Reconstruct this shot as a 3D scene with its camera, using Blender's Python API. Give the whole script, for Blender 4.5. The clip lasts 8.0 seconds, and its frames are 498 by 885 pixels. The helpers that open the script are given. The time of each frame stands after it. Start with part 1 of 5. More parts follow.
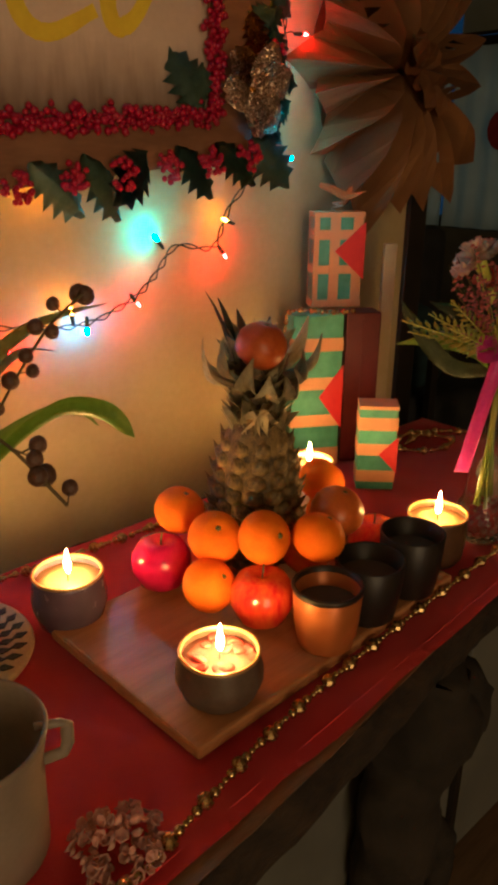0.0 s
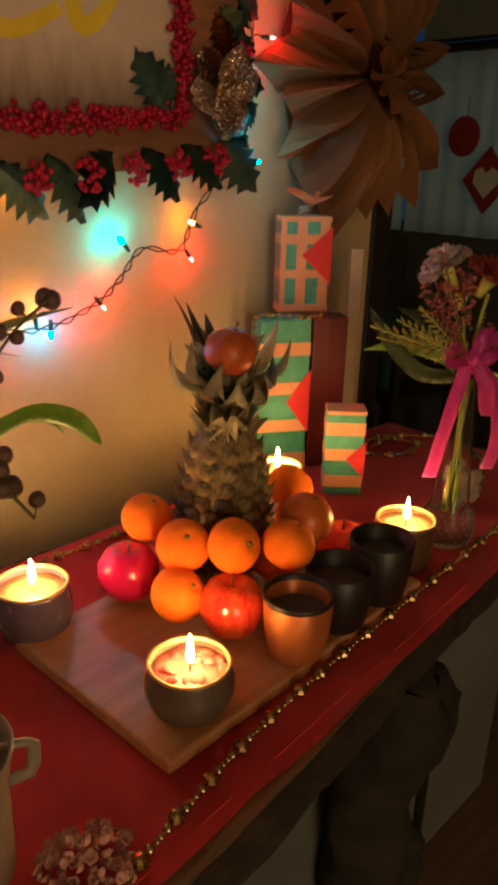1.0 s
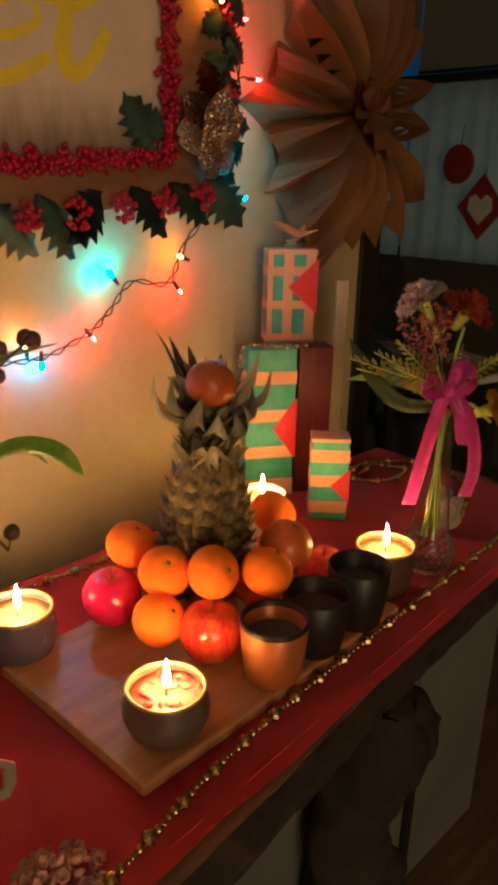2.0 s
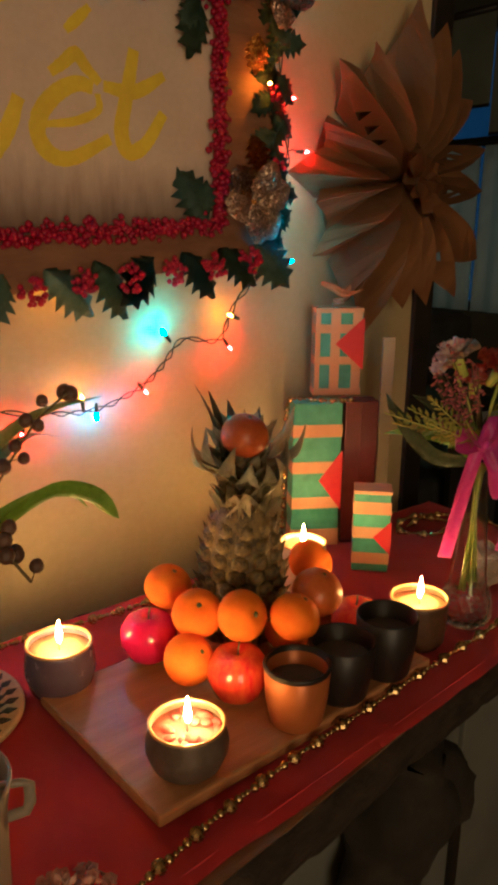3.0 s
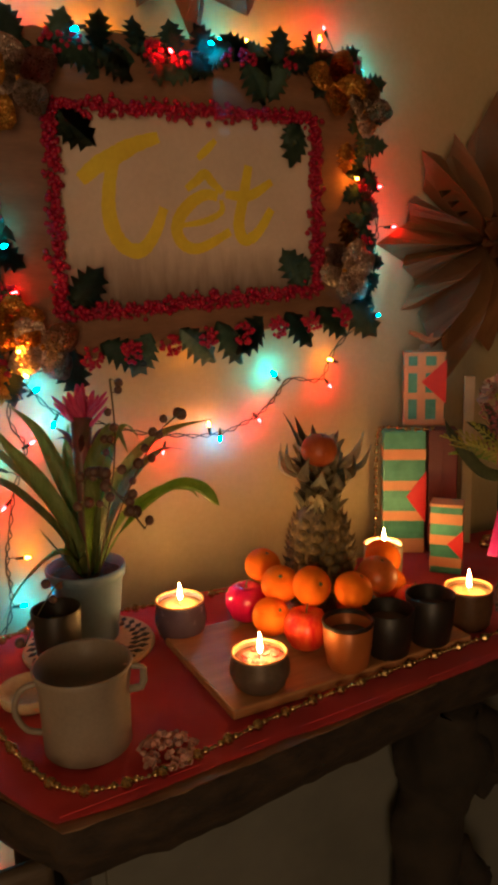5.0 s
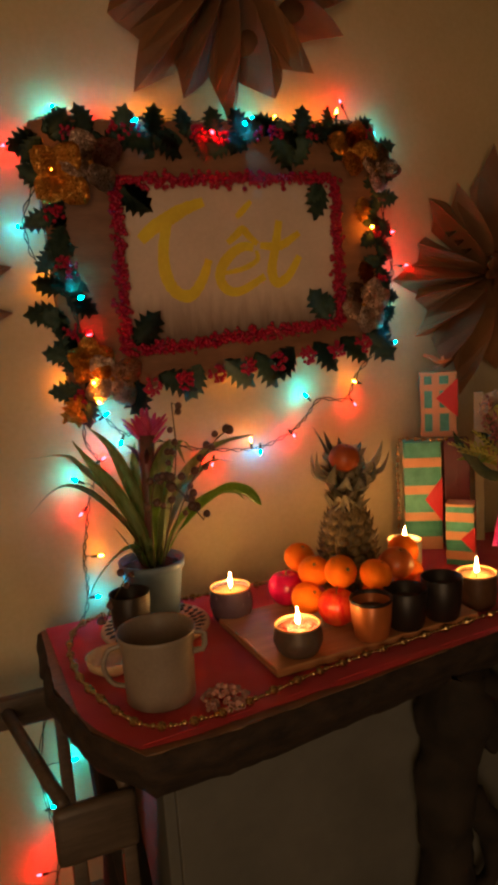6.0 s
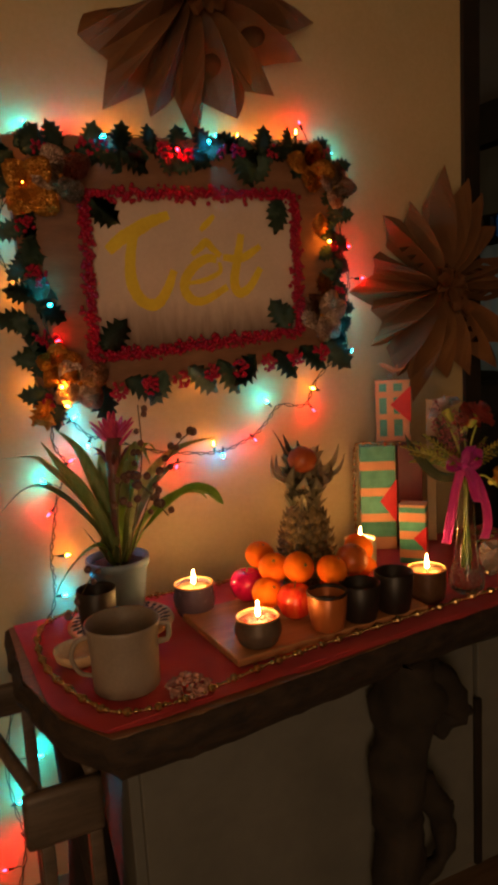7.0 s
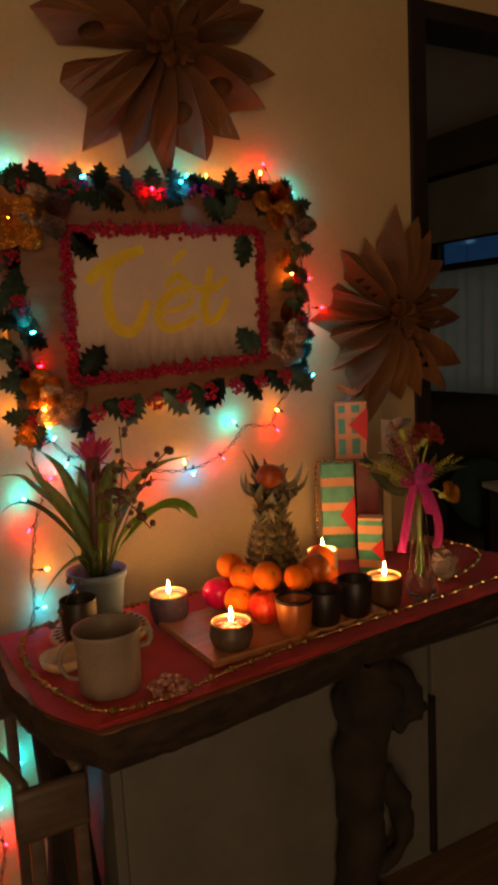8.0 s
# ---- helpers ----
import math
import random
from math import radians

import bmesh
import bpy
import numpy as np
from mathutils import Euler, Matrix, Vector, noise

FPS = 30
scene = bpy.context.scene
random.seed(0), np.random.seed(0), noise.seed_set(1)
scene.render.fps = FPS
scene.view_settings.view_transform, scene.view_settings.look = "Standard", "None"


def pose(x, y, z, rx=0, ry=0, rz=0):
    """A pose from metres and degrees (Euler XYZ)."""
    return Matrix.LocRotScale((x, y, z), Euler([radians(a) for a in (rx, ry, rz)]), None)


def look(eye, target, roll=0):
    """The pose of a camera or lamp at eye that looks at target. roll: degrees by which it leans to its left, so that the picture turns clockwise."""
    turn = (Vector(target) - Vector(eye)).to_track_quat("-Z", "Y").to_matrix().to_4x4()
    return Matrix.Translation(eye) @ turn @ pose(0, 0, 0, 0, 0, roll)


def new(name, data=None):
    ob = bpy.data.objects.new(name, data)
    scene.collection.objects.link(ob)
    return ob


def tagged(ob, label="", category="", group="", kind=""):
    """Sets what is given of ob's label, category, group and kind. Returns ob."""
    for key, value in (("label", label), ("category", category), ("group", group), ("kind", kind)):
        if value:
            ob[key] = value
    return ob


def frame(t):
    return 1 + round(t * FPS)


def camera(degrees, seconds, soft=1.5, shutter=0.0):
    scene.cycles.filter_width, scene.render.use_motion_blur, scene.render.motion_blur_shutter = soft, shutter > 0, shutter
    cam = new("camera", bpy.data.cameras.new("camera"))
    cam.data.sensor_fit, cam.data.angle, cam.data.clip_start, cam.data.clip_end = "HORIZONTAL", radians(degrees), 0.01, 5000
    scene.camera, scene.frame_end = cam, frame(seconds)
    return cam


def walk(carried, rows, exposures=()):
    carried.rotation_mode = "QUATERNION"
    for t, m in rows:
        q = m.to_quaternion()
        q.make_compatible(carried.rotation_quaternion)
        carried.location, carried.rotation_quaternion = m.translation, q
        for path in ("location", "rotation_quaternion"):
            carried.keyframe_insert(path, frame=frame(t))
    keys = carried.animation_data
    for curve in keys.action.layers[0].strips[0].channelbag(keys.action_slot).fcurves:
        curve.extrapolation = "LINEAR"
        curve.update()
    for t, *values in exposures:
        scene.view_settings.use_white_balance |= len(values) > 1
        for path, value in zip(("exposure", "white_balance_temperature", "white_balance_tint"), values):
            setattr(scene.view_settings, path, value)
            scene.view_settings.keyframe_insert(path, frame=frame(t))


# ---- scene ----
cam = camera(37.0, 8.0, soft=4.0)
PATH = [
    (0, (-0.004, -0.027, 1.287), (1.259, 1.344, 0.561), 0.5),
    (0.5, (-0.003, -0.019, 1.286), (1.296, 1.316, 0.556), 1.1),
    (1, (-0.001, -0.012, 1.288), (1.335, 1.29, 0.569), 1.5),
    (2.3, (0.006, -0.07, 1.315), (1.336, 1.27, 0.686), 1.3),
    (2.5, (0.008, -0.083, 1.313), (1.335, 1.288, 0.711), 1.1),
    (3, (0.017, -0.127, 1.326), (1.224, 1.372, 0.784), 0.6),
    (3.5, (0.059, -0.196, 1.329), (1.053, 1.467, 0.831), -0.2),
    (4, (0.057, -0.279, 1.333), (0.955, 1.441, 0.847), -1.0),
    (4.5, (-0.007, -0.388, 1.353), (0.856, 1.354, 0.882), -1.8),
    (4.7, (-0.019, -0.42, 1.351), (0.812, 1.291, 0.914), -1.7),
    (5.8, (-0.127, -0.67, 1.39), (0.617, 1.101, 1.022), -3.5),
    (6, (-0.144, -0.712, 1.388), (0.6, 1.109, 1.031), -3.8),
    (6.5, (-0.151, -0.768, 1.382), (0.59, 1.059, 1.047), -3.4),
    (7, (-0.172, -0.784, 1.381), (0.664, 1.002, 1.049), -3.2),
    (7.5, (-0.235, -0.829, 1.396), (0.68, 0.92, 1.072), -3.1),
    (8, (-0.261, -0.879, 1.403), (0.69, 0.856, 1.114), -2.9),
]
walk(cam, [(t, look(eye, target, roll)) for t, eye, target, roll in PATH],
     exposures=[(0, 0.68, 5800, -1), (1.2, 0.73, 5700, -2), (2.5, 0.9, 5250, -5), (3.0, 0.84, 5300, -4), (3.5, 0.7, 5500, -1), (4.5, 0.48, 5800, 3), (6, 0.25, 6200, 11), (8, 0.27, 6300, 15)])

# ---- world and light ----
WALL_Y, CLOTH_Z = 0.985, 0.733
FLAME, BULB, FILL_WATTS, DUSK = 390.0, 310.0, 22.0, 0.3

world = bpy.data.worlds.new("night")
scene.world = world
world.use_nodes = True
world.node_tree.nodes["Background"].inputs[0].default_value = (0.48, 0.62, 0.85, 1)
world.node_tree.nodes["Background"].inputs[1].default_value = DUSK


def area_lamp(name, m, sx, sy, watts, colour):
    data = bpy.data.lights.new(name, "AREA")
    data.shape, data.size, data.size_y, data.energy, data.color = "RECTANGLE", sx, sy, watts, colour
    ob = new(name, data)
    ob.matrix_world = m
    return ob


# added fill lamp out of view behind the camera, brightening surfaces that face it
area_lamp("room_fill", look((-1.1, -2.55, 1.25), (0.6, 1.0, 1.0)), 1.0, 1.9, FILL_WATTS, (1.0, 0.6, 0.27))


# night sky and street light behind the curtained window
area_lamp("window_skylight", look((3.446, 2.15, 1.63), (0.0, 2.15, 1.63)), 1.68, 1.34, 2.6, (0.7, 0.71, 0.64))


# ---- materials ----
def mat(name, a, b, scale=20.0, rough=0.5, metal=0.0, bump=0.1, fine=6.0, stretch=(1, 1, 1), sub=0.0, trans=0.0, coat=0.0, sheen=0.0, vary=0.0, ior=1.45):
    """Two colours mixed by noise at two scales, with relief; vary: brightness change from piece to piece."""
    m = bpy.data.materials.new(name)
    m.use_nodes = True
    n, l = m.node_tree.nodes, m.node_tree.links
    p = n["Principled BSDF"]
    co = n.new("ShaderNodeTexCoord")
    mp = n.new("ShaderNodeMapping")
    mp.inputs["Scale"].default_value = stretch
    l.new(co.outputs["Object"], mp.inputs["Vector"])
    big, small = n.new("ShaderNodeTexNoise"), n.new("ShaderNodeTexNoise")
    big.inputs["Scale"].default_value, small.inputs["Scale"].default_value = scale, scale * fine
    big.inputs["Detail"].default_value, small.inputs["Detail"].default_value = 5, 4
    for t in (big, small):
        l.new(mp.outputs["Vector"], t.inputs["Vector"])
    add = n.new("ShaderNodeMath")
    add.operation = "MULTIPLY_ADD"
    l.new(small.outputs["Fac"], add.inputs[0])
    add.inputs[1].default_value = 0.45
    l.new(big.outputs["Fac"], add.inputs[2])
    ramp = n.new("ShaderNodeValToRGB")
    ramp.color_ramp.elements[0].position, ramp.color_ramp.elements[1].position = 0.52, 0.95
    ramp.color_ramp.elements[0].color, ramp.color_ramp.elements[1].color = (*a, 1), (*b, 1)
    l.new(add.outputs[0], ramp.inputs[0])
    colour = ramp.outputs[0]
    if vary:
        info, rng, hsv = n.new("ShaderNodeObjectInfo"), n.new("ShaderNodeMapRange"), n.new("ShaderNodeHueSaturation")
        rng.inputs[3].default_value, rng.inputs[4].default_value = 1 - vary, 1 + vary
        l.new(info.outputs["Random"], rng.inputs[0])
        l.new(rng.outputs[0], hsv.inputs["Value"])
        l.new(colour, hsv.inputs["Color"])
        colour = hsv.outputs[0]
    l.new(colour, p.inputs["Base Color"])
    rr = n.new("ShaderNodeMapRange")
    rr.inputs[3].default_value, rr.inputs[4].default_value = max(0.02, rough - 0.1), min(1, rough + 0.1)
    l.new(small.outputs["Fac"], rr.inputs[0])
    l.new(rr.outputs[0], p.inputs["Roughness"])
    p.inputs["Metallic"].default_value, p.inputs["IOR"].default_value = metal, ior
    p.inputs["Transmission Weight"].default_value, p.inputs["Coat Weight"].default_value = trans, coat
    p.inputs["Sheen Weight"].default_value = sheen
    if sub:
        p.inputs["Subsurface Weight"].default_value, p.inputs["Subsurface Scale"].default_value = sub, 0.01
    if bump:
        bp = n.new("ShaderNodeBump")
        bp.inputs["Strength"].default_value, bp.inputs["Distance"].default_value = bump, 0.004
        l.new(add.outputs[0], bp.inputs["Height"])
        l.new(bp.outputs[0], p.inputs["Normal"])
    return m


def glow(name, colour, strength):
    m = bpy.data.materials.new(name)
    m.use_nodes = True
    n, l = m.node_tree.nodes, m.node_tree.links
    n.remove(n["Principled BSDF"])
    e = n.new("ShaderNodeEmission")
    e.inputs[0].default_value, e.inputs[1].default_value = (*colour, 1), strength
    l.new(e.outputs[0], n["Material Output"].inputs["Surface"])
    return m


PLASTER = mat("cream_plaster", (0.5, 0.39, 0.195), (0.59, 0.47, 0.255), 3, 0.8, bump=0.12, fine=30)
# olive wall colour with the far room's lack of light darkened into it
DARKWALL = mat("olive_wall_darkened", (0.05, 0.048, 0.034), (0.075, 0.07, 0.05), 4, 0.8)
CEILING = mat("ceiling_paint", (0.55, 0.5, 0.42), (0.62, 0.57, 0.48), 4, 0.9)
FLOORWOOD = mat("floor_boards", (0.09, 0.055, 0.03), (0.16, 0.1, 0.055), 5, 0.45, stretch=(1, 9, 1))
DARKTRIM = mat("dark_trim", (0.01, 0.008, 0.006), (0.022, 0.016, 0.011), 10, 0.5)
SLABTOP = mat("slab_wood", (0.12, 0.065, 0.03), (0.25, 0.14, 0.065), 12, 0.5, stretch=(1, 7, 7))
BARK = mat("bark_edge", (0.011, 0.007, 0.005), (0.045, 0.027, 0.015), 22, 0.85, bump=0.9, stretch=(1, 1, 2.2))
CABINET = mat("cabinet_paint", (0.1, 0.1, 0.085), (0.14, 0.138, 0.118), 5, 0.65)
TRUNK = mat("gnarled_wood", (0.012, 0.009, 0.006), (0.032, 0.023, 0.016), 14, 0.9, bump=0.8)
CLOTH = mat("red_cloth", (0.76, 0.025, 0.034), (0.85, 0.05, 0.055), 9, 0.85, bump=0.35, fine=60, sheen=0.3)
TRAYWOOD = mat("tray_wood", (0.36, 0.15, 0.055), (0.5, 0.235, 0.095), 7, 0.38, stretch=(1, 10, 10), bump=0.06)
GOLD = mat("gold_bead", (0.36, 0.23, 0.09), (0.52, 0.35, 0.14), 60, 0.26, metal=1.0, bump=0.0)
STRINGCORD = mat("bead_cord", (0.3, 0.2, 0.08), (0.4, 0.27, 0.12), 60, 0.6)
ORANGE = mat("orange_peel", (0.82, 0.15, 0.0005), (0.9, 0.21, 0.001), 40, 0.66, bump=0.3, fine=9, ior=1.22, vary=0.12)
DEEPORANGE = mat("persimmon_skin", (0.5, 0.1, 0.014), (0.66, 0.17, 0.02), 30, 0.32, bump=0.15, fine=9, sub=0.1)
RUSSET = mat("russet_peel", (0.36, 0.06, 0.012), (0.52, 0.11, 0.016), 30, 0.36, bump=0.2, fine=9)
STEMGREEN = mat("fruit_stem", (0.08, 0.09, 0.02), (0.16, 0.14, 0.05), 60, 0.7)
APPLE = mat("apple_skin", (0.62, 0.008, 0.01), (0.78, 0.12, 0.015), 14, 0.2, bump=0.02, coat=0.4, stretch=(3, 3, 0.6))
PINKAPPLE = mat("dark_apple_skin", (0.56, 0.002, 0.085), (0.68, 0.01, 0.11), 16, 0.18, bump=0.02, coat=0.4, stretch=(3, 3, 0.6))
PINEEYE = mat("pineapple_rind", (0.025, 0.017, 0.009), (0.32, 0.21, 0.07), 60, 0.6, bump=0.7, vary=0.45)
PINELEAF = mat("pineapple_leaf", (0.33, 0.29, 0.17), (0.6, 0.52, 0.33), 50, 0.6, vary=0.3, stretch=(2, 2, 0.4))
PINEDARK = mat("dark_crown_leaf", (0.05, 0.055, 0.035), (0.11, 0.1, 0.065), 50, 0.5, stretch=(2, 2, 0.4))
DARKTIN = mat("dark_tin", (0.115, 0.08, 0.125), (0.15, 0.11, 0.155), 12, 0.24, metal=0.25, bump=0.1)
BROWNTIN = mat("brown_tin", (0.1, 0.07, 0.05), (0.17, 0.12, 0.085), 35, 0.45, metal=0.3, bump=0.1)
AMBERTIN = mat("amber_jar", (0.08, 0.04, 0.02), (0.13, 0.065, 0.03), 35, 0.4, metal=0.2)
WHITEJAR = mat("white_jar", (0.62, 0.5, 0.38), (0.7, 0.58, 0.45), 35, 0.35)
RIMGOLD = mat("worn_brass_rim", (0.6, 0.36, 0.14), (0.72, 0.46, 0.2), 60, 0.4, metal=0.6)
WAX = mat("cream_wax", (0.3, 0.16, 0.07), (0.38, 0.22, 0.1), 30, 0.4, sub=0.4)
REDWAX = mat("rose_wax", (0.3, 0.07, 0.06), (0.42, 0.15, 0.12), 60, 0.4, sub=0.3)
PETALRED = mat("dried_rose_petal", (0.42, 0.03, 0.03), (0.6, 0.11, 0.08), 80, 0.7, vary=0.3)
WICK = mat("burnt_wick", (0.01, 0.01, 0.01), (0.03, 0.02, 0.02), 90, 0.9)
FLAMEGLOW = glow("candle_flame", (1.0, 0.5, 0.14), FLAME)
COPPER = mat("copper_glaze", (0.46, 0.13, 0.03), (0.54, 0.17, 0.045), 8, 0.34, metal=0.3)
DARKCUP = mat("black_brown_glaze", (0.012, 0.009, 0.008), (0.025, 0.017, 0.014), 30, 0.42)
TEA = mat("pale_drink", (0.09, 0.065, 0.045), (0.12, 0.09, 0.06), 12, 0.08, bump=0.0)
CREAMWARE = mat("cream_stoneware", (0.22, 0.175, 0.13), (0.3, 0.24, 0.18), 14, 0.42, bump=0.08, fine=12)
POTBLUE = mat("pale_blue_pot", (0.1, 0.155, 0.215), (0.145, 0.205, 0.275), 12, 0.4, bump=0.04)
SOIL = mat("potting_soil", (0.02, 0.012, 0.008), (0.06, 0.04, 0.025), 90, 0.95, bump=1.0)
KRAFT = mat("brown_bag_paper", (0.2, 0.09, 0.035), (0.3, 0.145, 0.058), 9, 0.75, bump=0.25, fine=12, vary=0.15)
PAPERBAND = mat("peach_paper", (0.6, 0.27, 0.12), (0.69, 0.34, 0.16), 14, 0.6, bump=0.15)
PAPERGREEN = mat("green_paper", (0.05, 0.25, 0.16), (0.1, 0.38, 0.26), 22, 0.5, bump=0.55, fine=3)
PAPERRED = mat("red_paper", (0.6, 0.016, 0.022), (0.7, 0.035, 0.03), 14, 0.5, bump=0.2)
MAROON = mat("maroon_wrapping", (0.075, 0.009, 0.01), (0.12, 0.014, 0.014), 14, 0.45, bump=0.2)
CARDCREAM = mat("cream_card", (0.4, 0.32, 0.2), (0.48, 0.39, 0.26), 10, 0.7)


# ---- mesh tools ----
def thing(name, label, category, at=(0, 0, 0), group="", turn=0.0):
    ob = tagged(new(name), label, category, group)
    ob.empty_display_size = 0.02
    ob.matrix_basis = pose(*at, 0, 0, turn)
    return ob


def mesh_of(name, bm, material, smooth=True):
    me = bpy.data.meshes.new(name)
    bmesh.ops.recalc_face_normals(bm, faces=bm.faces)
    for f in bm.faces:
        f.smooth = smooth
    bm.to_mesh(me)
    bm.free()
    me.materials.append(material)
    return me


def part(name, bm, material, parent, label="", smooth=True, m=None):
    ob = new(name, mesh_of(name, bm, material, smooth))
    ob.parent = parent
    if m is not None:
        ob.matrix_basis = m
    return tagged(ob, label)


def shared(name, me, parent, m, label=""):
    ob = new(name, me)
    ob.parent = parent
    ob.matrix_basis = m
    return tagged(ob, label)


def solid(name, bm, material, label, category, kind="", smooth=False, group="", m=None):
    ob = new(name, mesh_of(name, bm, material, smooth))
    if m is not None:
        ob.matrix_basis = m
    return tagged(ob, label, category, group, kind)


def box(x0, x1, y0, y1, z0, z1, bevel=0.0, bm=None):
    bm = bm or bmesh.new()
    r = bmesh.ops.create_cube(bm, size=1, matrix=Matrix.LocRotScale(((x0 + x1) / 2, (y0 + y1) / 2, (z0 + z1) / 2), None, (x1 - x0, y1 - y0, z1 - z0)))
    if bevel:
        edges = list({e for v in r["verts"] for e in v.link_edges})
        bmesh.ops.bevel(bm, geom=edges, offset=bevel, segments=2, affect="EDGES", profile=0.6)
    return bm


def lathe(profile, n=36, bm=None):
    bm = bm or bmesh.new()
    rings = []
    for r, z in profile:
        if r < 1e-6:
            rings.append([bm.verts.new((0, 0, z))])
        else:
            rings.append([bm.verts.new((r * math.cos(2 * math.pi * k / n), r * math.sin(2 * math.pi * k / n), z)) for k in range(n)])
    for a, b in zip(rings, rings[1:]):
        for k in range(n):
            j = (k + 1) % n
            if len(a) == 1 and len(b) == 1:
                continue
            if len(a) == 1:
                bm.faces.new((a[0], b[j], b[k]))
            elif len(b) == 1:
                bm.faces.new((a[k], a[j], b[0]))
            else:
                bm.faces.new((a[k], a[j], b[j], b[k]))
    return bm


def tube(points, radius, n=8, bm=None, flat=1.0):
    """A round tube through the points; radius: a number or one for each point."""
    bm = bm or bmesh.new()
    pts = [Vector(p) for p in points]
    rad = radius if isinstance(radius, (list, tuple)) else [radius] * len(pts)
    side, rings = None, []
    for i, p in enumerate(pts):
        d = (pts[min(i + 1, len(pts) - 1)] - pts[max(i - 1, 0)]).normalized()
        if side is None:
            side = d.orthogonal().normalized()
        side = (side - d * side.dot(d)).normalized()
        up = d.cross(side)
        rings.append([bm.verts.new(p + rad[i] * (math.cos(2 * math.pi * k / n) * side + flat * math.sin(2 * math.pi * k / n) * up)) for k in range(n)])
    for a, b in zip(rings, rings[1:]):
        for k in range(n):
            bm.faces.new((a[k], a[(k + 1) % n], b[(k + 1) % n], b[k]))
    bm.faces.new(rings[0][::-1])
    bm.faces.new(rings[-1])
    return bm


def glide(points, steps=6):
    """A smooth curve through the points."""
    p = [Vector(q) for q in points]
    p = [2 * p[0] - p[1]] + p + [2 * p[-1] - p[-2]]
    out = []
    for i in range(1, len(p) - 2):
        for k in range(steps):
            t = k / steps
            a, b, c, d = p[i - 1], p[i], p[i + 1], p[i + 2]
            out.append(0.5 * (2 * b + (c - a) * t + (2 * a - 5 * b + 4 * c - d) * t * t + (3 * b - a - 3 * c + d) * t ** 3))
    return out + [p[-2]]


def ball(r, u=20, v=14, squash=1.0, bm=None, at=(0, 0, 0)):
    bm = bm or bmesh.new()
    bmesh.ops.create_uvsphere(bm, u_segments=u, v_segments=v, radius=r, matrix=Matrix.Translation(at) @ Matrix.Diagonal((1, 1, squash, 1)))
    return bm


def prism(outline, z0, z1, bm=None):
    """The outline, points in x and y, carried from z0 up to z1."""
    bm = bm or bmesh.new()
    lo = [bm.verts.new((x, y, z0)) for x, y in outline]
    hi = [bm.verts.new((x, y, z1)) for x, y in outline]
    bm.faces.new(lo[::-1])
    bm.faces.new(hi)
    for k in range(len(lo)):
        j = (k + 1) % len(lo)
        bm.faces.new((lo[k], lo[j], hi[j], hi[k]))
    return bm


def jitter(bm, amount, scale):
    for v in bm.verts:
        v.co += amount * noise.noise_vector(v.co * scale)
    return bm


# ---- the room ----
def wall(name, x0, x1, y0, y1, z0, z1, label, material=PLASTER):
    return solid(name, box(x0, x1, y0, y1, z0, z1), material, label, "wall", "structure")


solid("floor", box(-2.2, 3.6, -2.9, 3.9, -0.1, 0.0), FLOORWOOD, "dark wooden floor boards of the room", "floor", "structure")
solid("ceiling", box(-2.2, 3.6, -2.9, 3.9, 2.6, 2.7), CEILING, "plain painted ceiling of the room", "ceiling", "structure")
wall("wall_north", -2.2, 1.385, WALL_Y, 1.12, 0, 2.6, "cream plaster wall behind the decorated table")
wall("wall_lintel", 1.385, 3.3, WALL_Y, 1.12, 2.39, 2.6, "plaster lintel above the wide opening")
wall("wall_west", -2.3, -2.2, -2.9, 1.1, 0, 2.6, "plain cream side wall")
# unseen walls closing the room, with a gap left for the fill lamp
wall("wall_south_1", -2.2, -1.65, -2.9, -2.75, 0, 2.6, "unseen plain cream wall beside the fill lamp opening")
wall("wall_south_2", -0.55, 3.6, -2.9, -2.75, 0, 2.6, "unseen plain cream wall beside the fill lamp opening")
wall("wall_south_3", -1.65, -0.55, -2.9, -2.75, 2.1, 2.6, "unseen plain cream wall above the fill lamp opening")
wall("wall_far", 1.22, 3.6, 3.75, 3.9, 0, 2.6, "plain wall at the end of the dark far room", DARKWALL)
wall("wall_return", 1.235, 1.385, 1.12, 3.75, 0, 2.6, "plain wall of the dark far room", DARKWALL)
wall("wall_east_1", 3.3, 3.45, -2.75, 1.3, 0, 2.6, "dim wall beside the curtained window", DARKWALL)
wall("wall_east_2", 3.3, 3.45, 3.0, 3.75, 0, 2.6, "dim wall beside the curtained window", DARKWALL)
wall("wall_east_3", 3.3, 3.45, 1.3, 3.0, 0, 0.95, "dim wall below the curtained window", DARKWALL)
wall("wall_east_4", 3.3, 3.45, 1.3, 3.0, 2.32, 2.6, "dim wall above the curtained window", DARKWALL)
solid("trim_post", box(1.387, 1.45, 0.975, 1.14, 0, 2.388, 0.004), DARKTRIM, "dark stained wooden casing of the wide opening", "door casing", "structure")
solid("trim_head", box(1.452, 3.29, 0.975, 1.14, 2.335, 2.388, 0.004), DARKTRIM, "dark stained wooden head casing of the opening", "door casing", "structure")

# ---- table ----
TABLE = [(-0.035, 0.60), (-0.02, 0.885), (0.6, 0.9), (1.32, 0.895), (1.41, 0.62), (1.36, 0.445), (1.12, 0.405), (0.75, 0.37), (0.45, 0.33), (0.20, 0.305), (0.065, 0.305), (0.0, 0.42)]


def inset(outline, d):
    cx, cy = sum(p[0] for p in outline) / len(outline), sum(p[1] for p in outline) / len(outline)
    out = []
    for x, y in outline:
        v = Vector((x - cx, (y - cy) * 2.2))
        v.normalize()
        out.append((x - d * v.x, y - d * v.y))
    return out


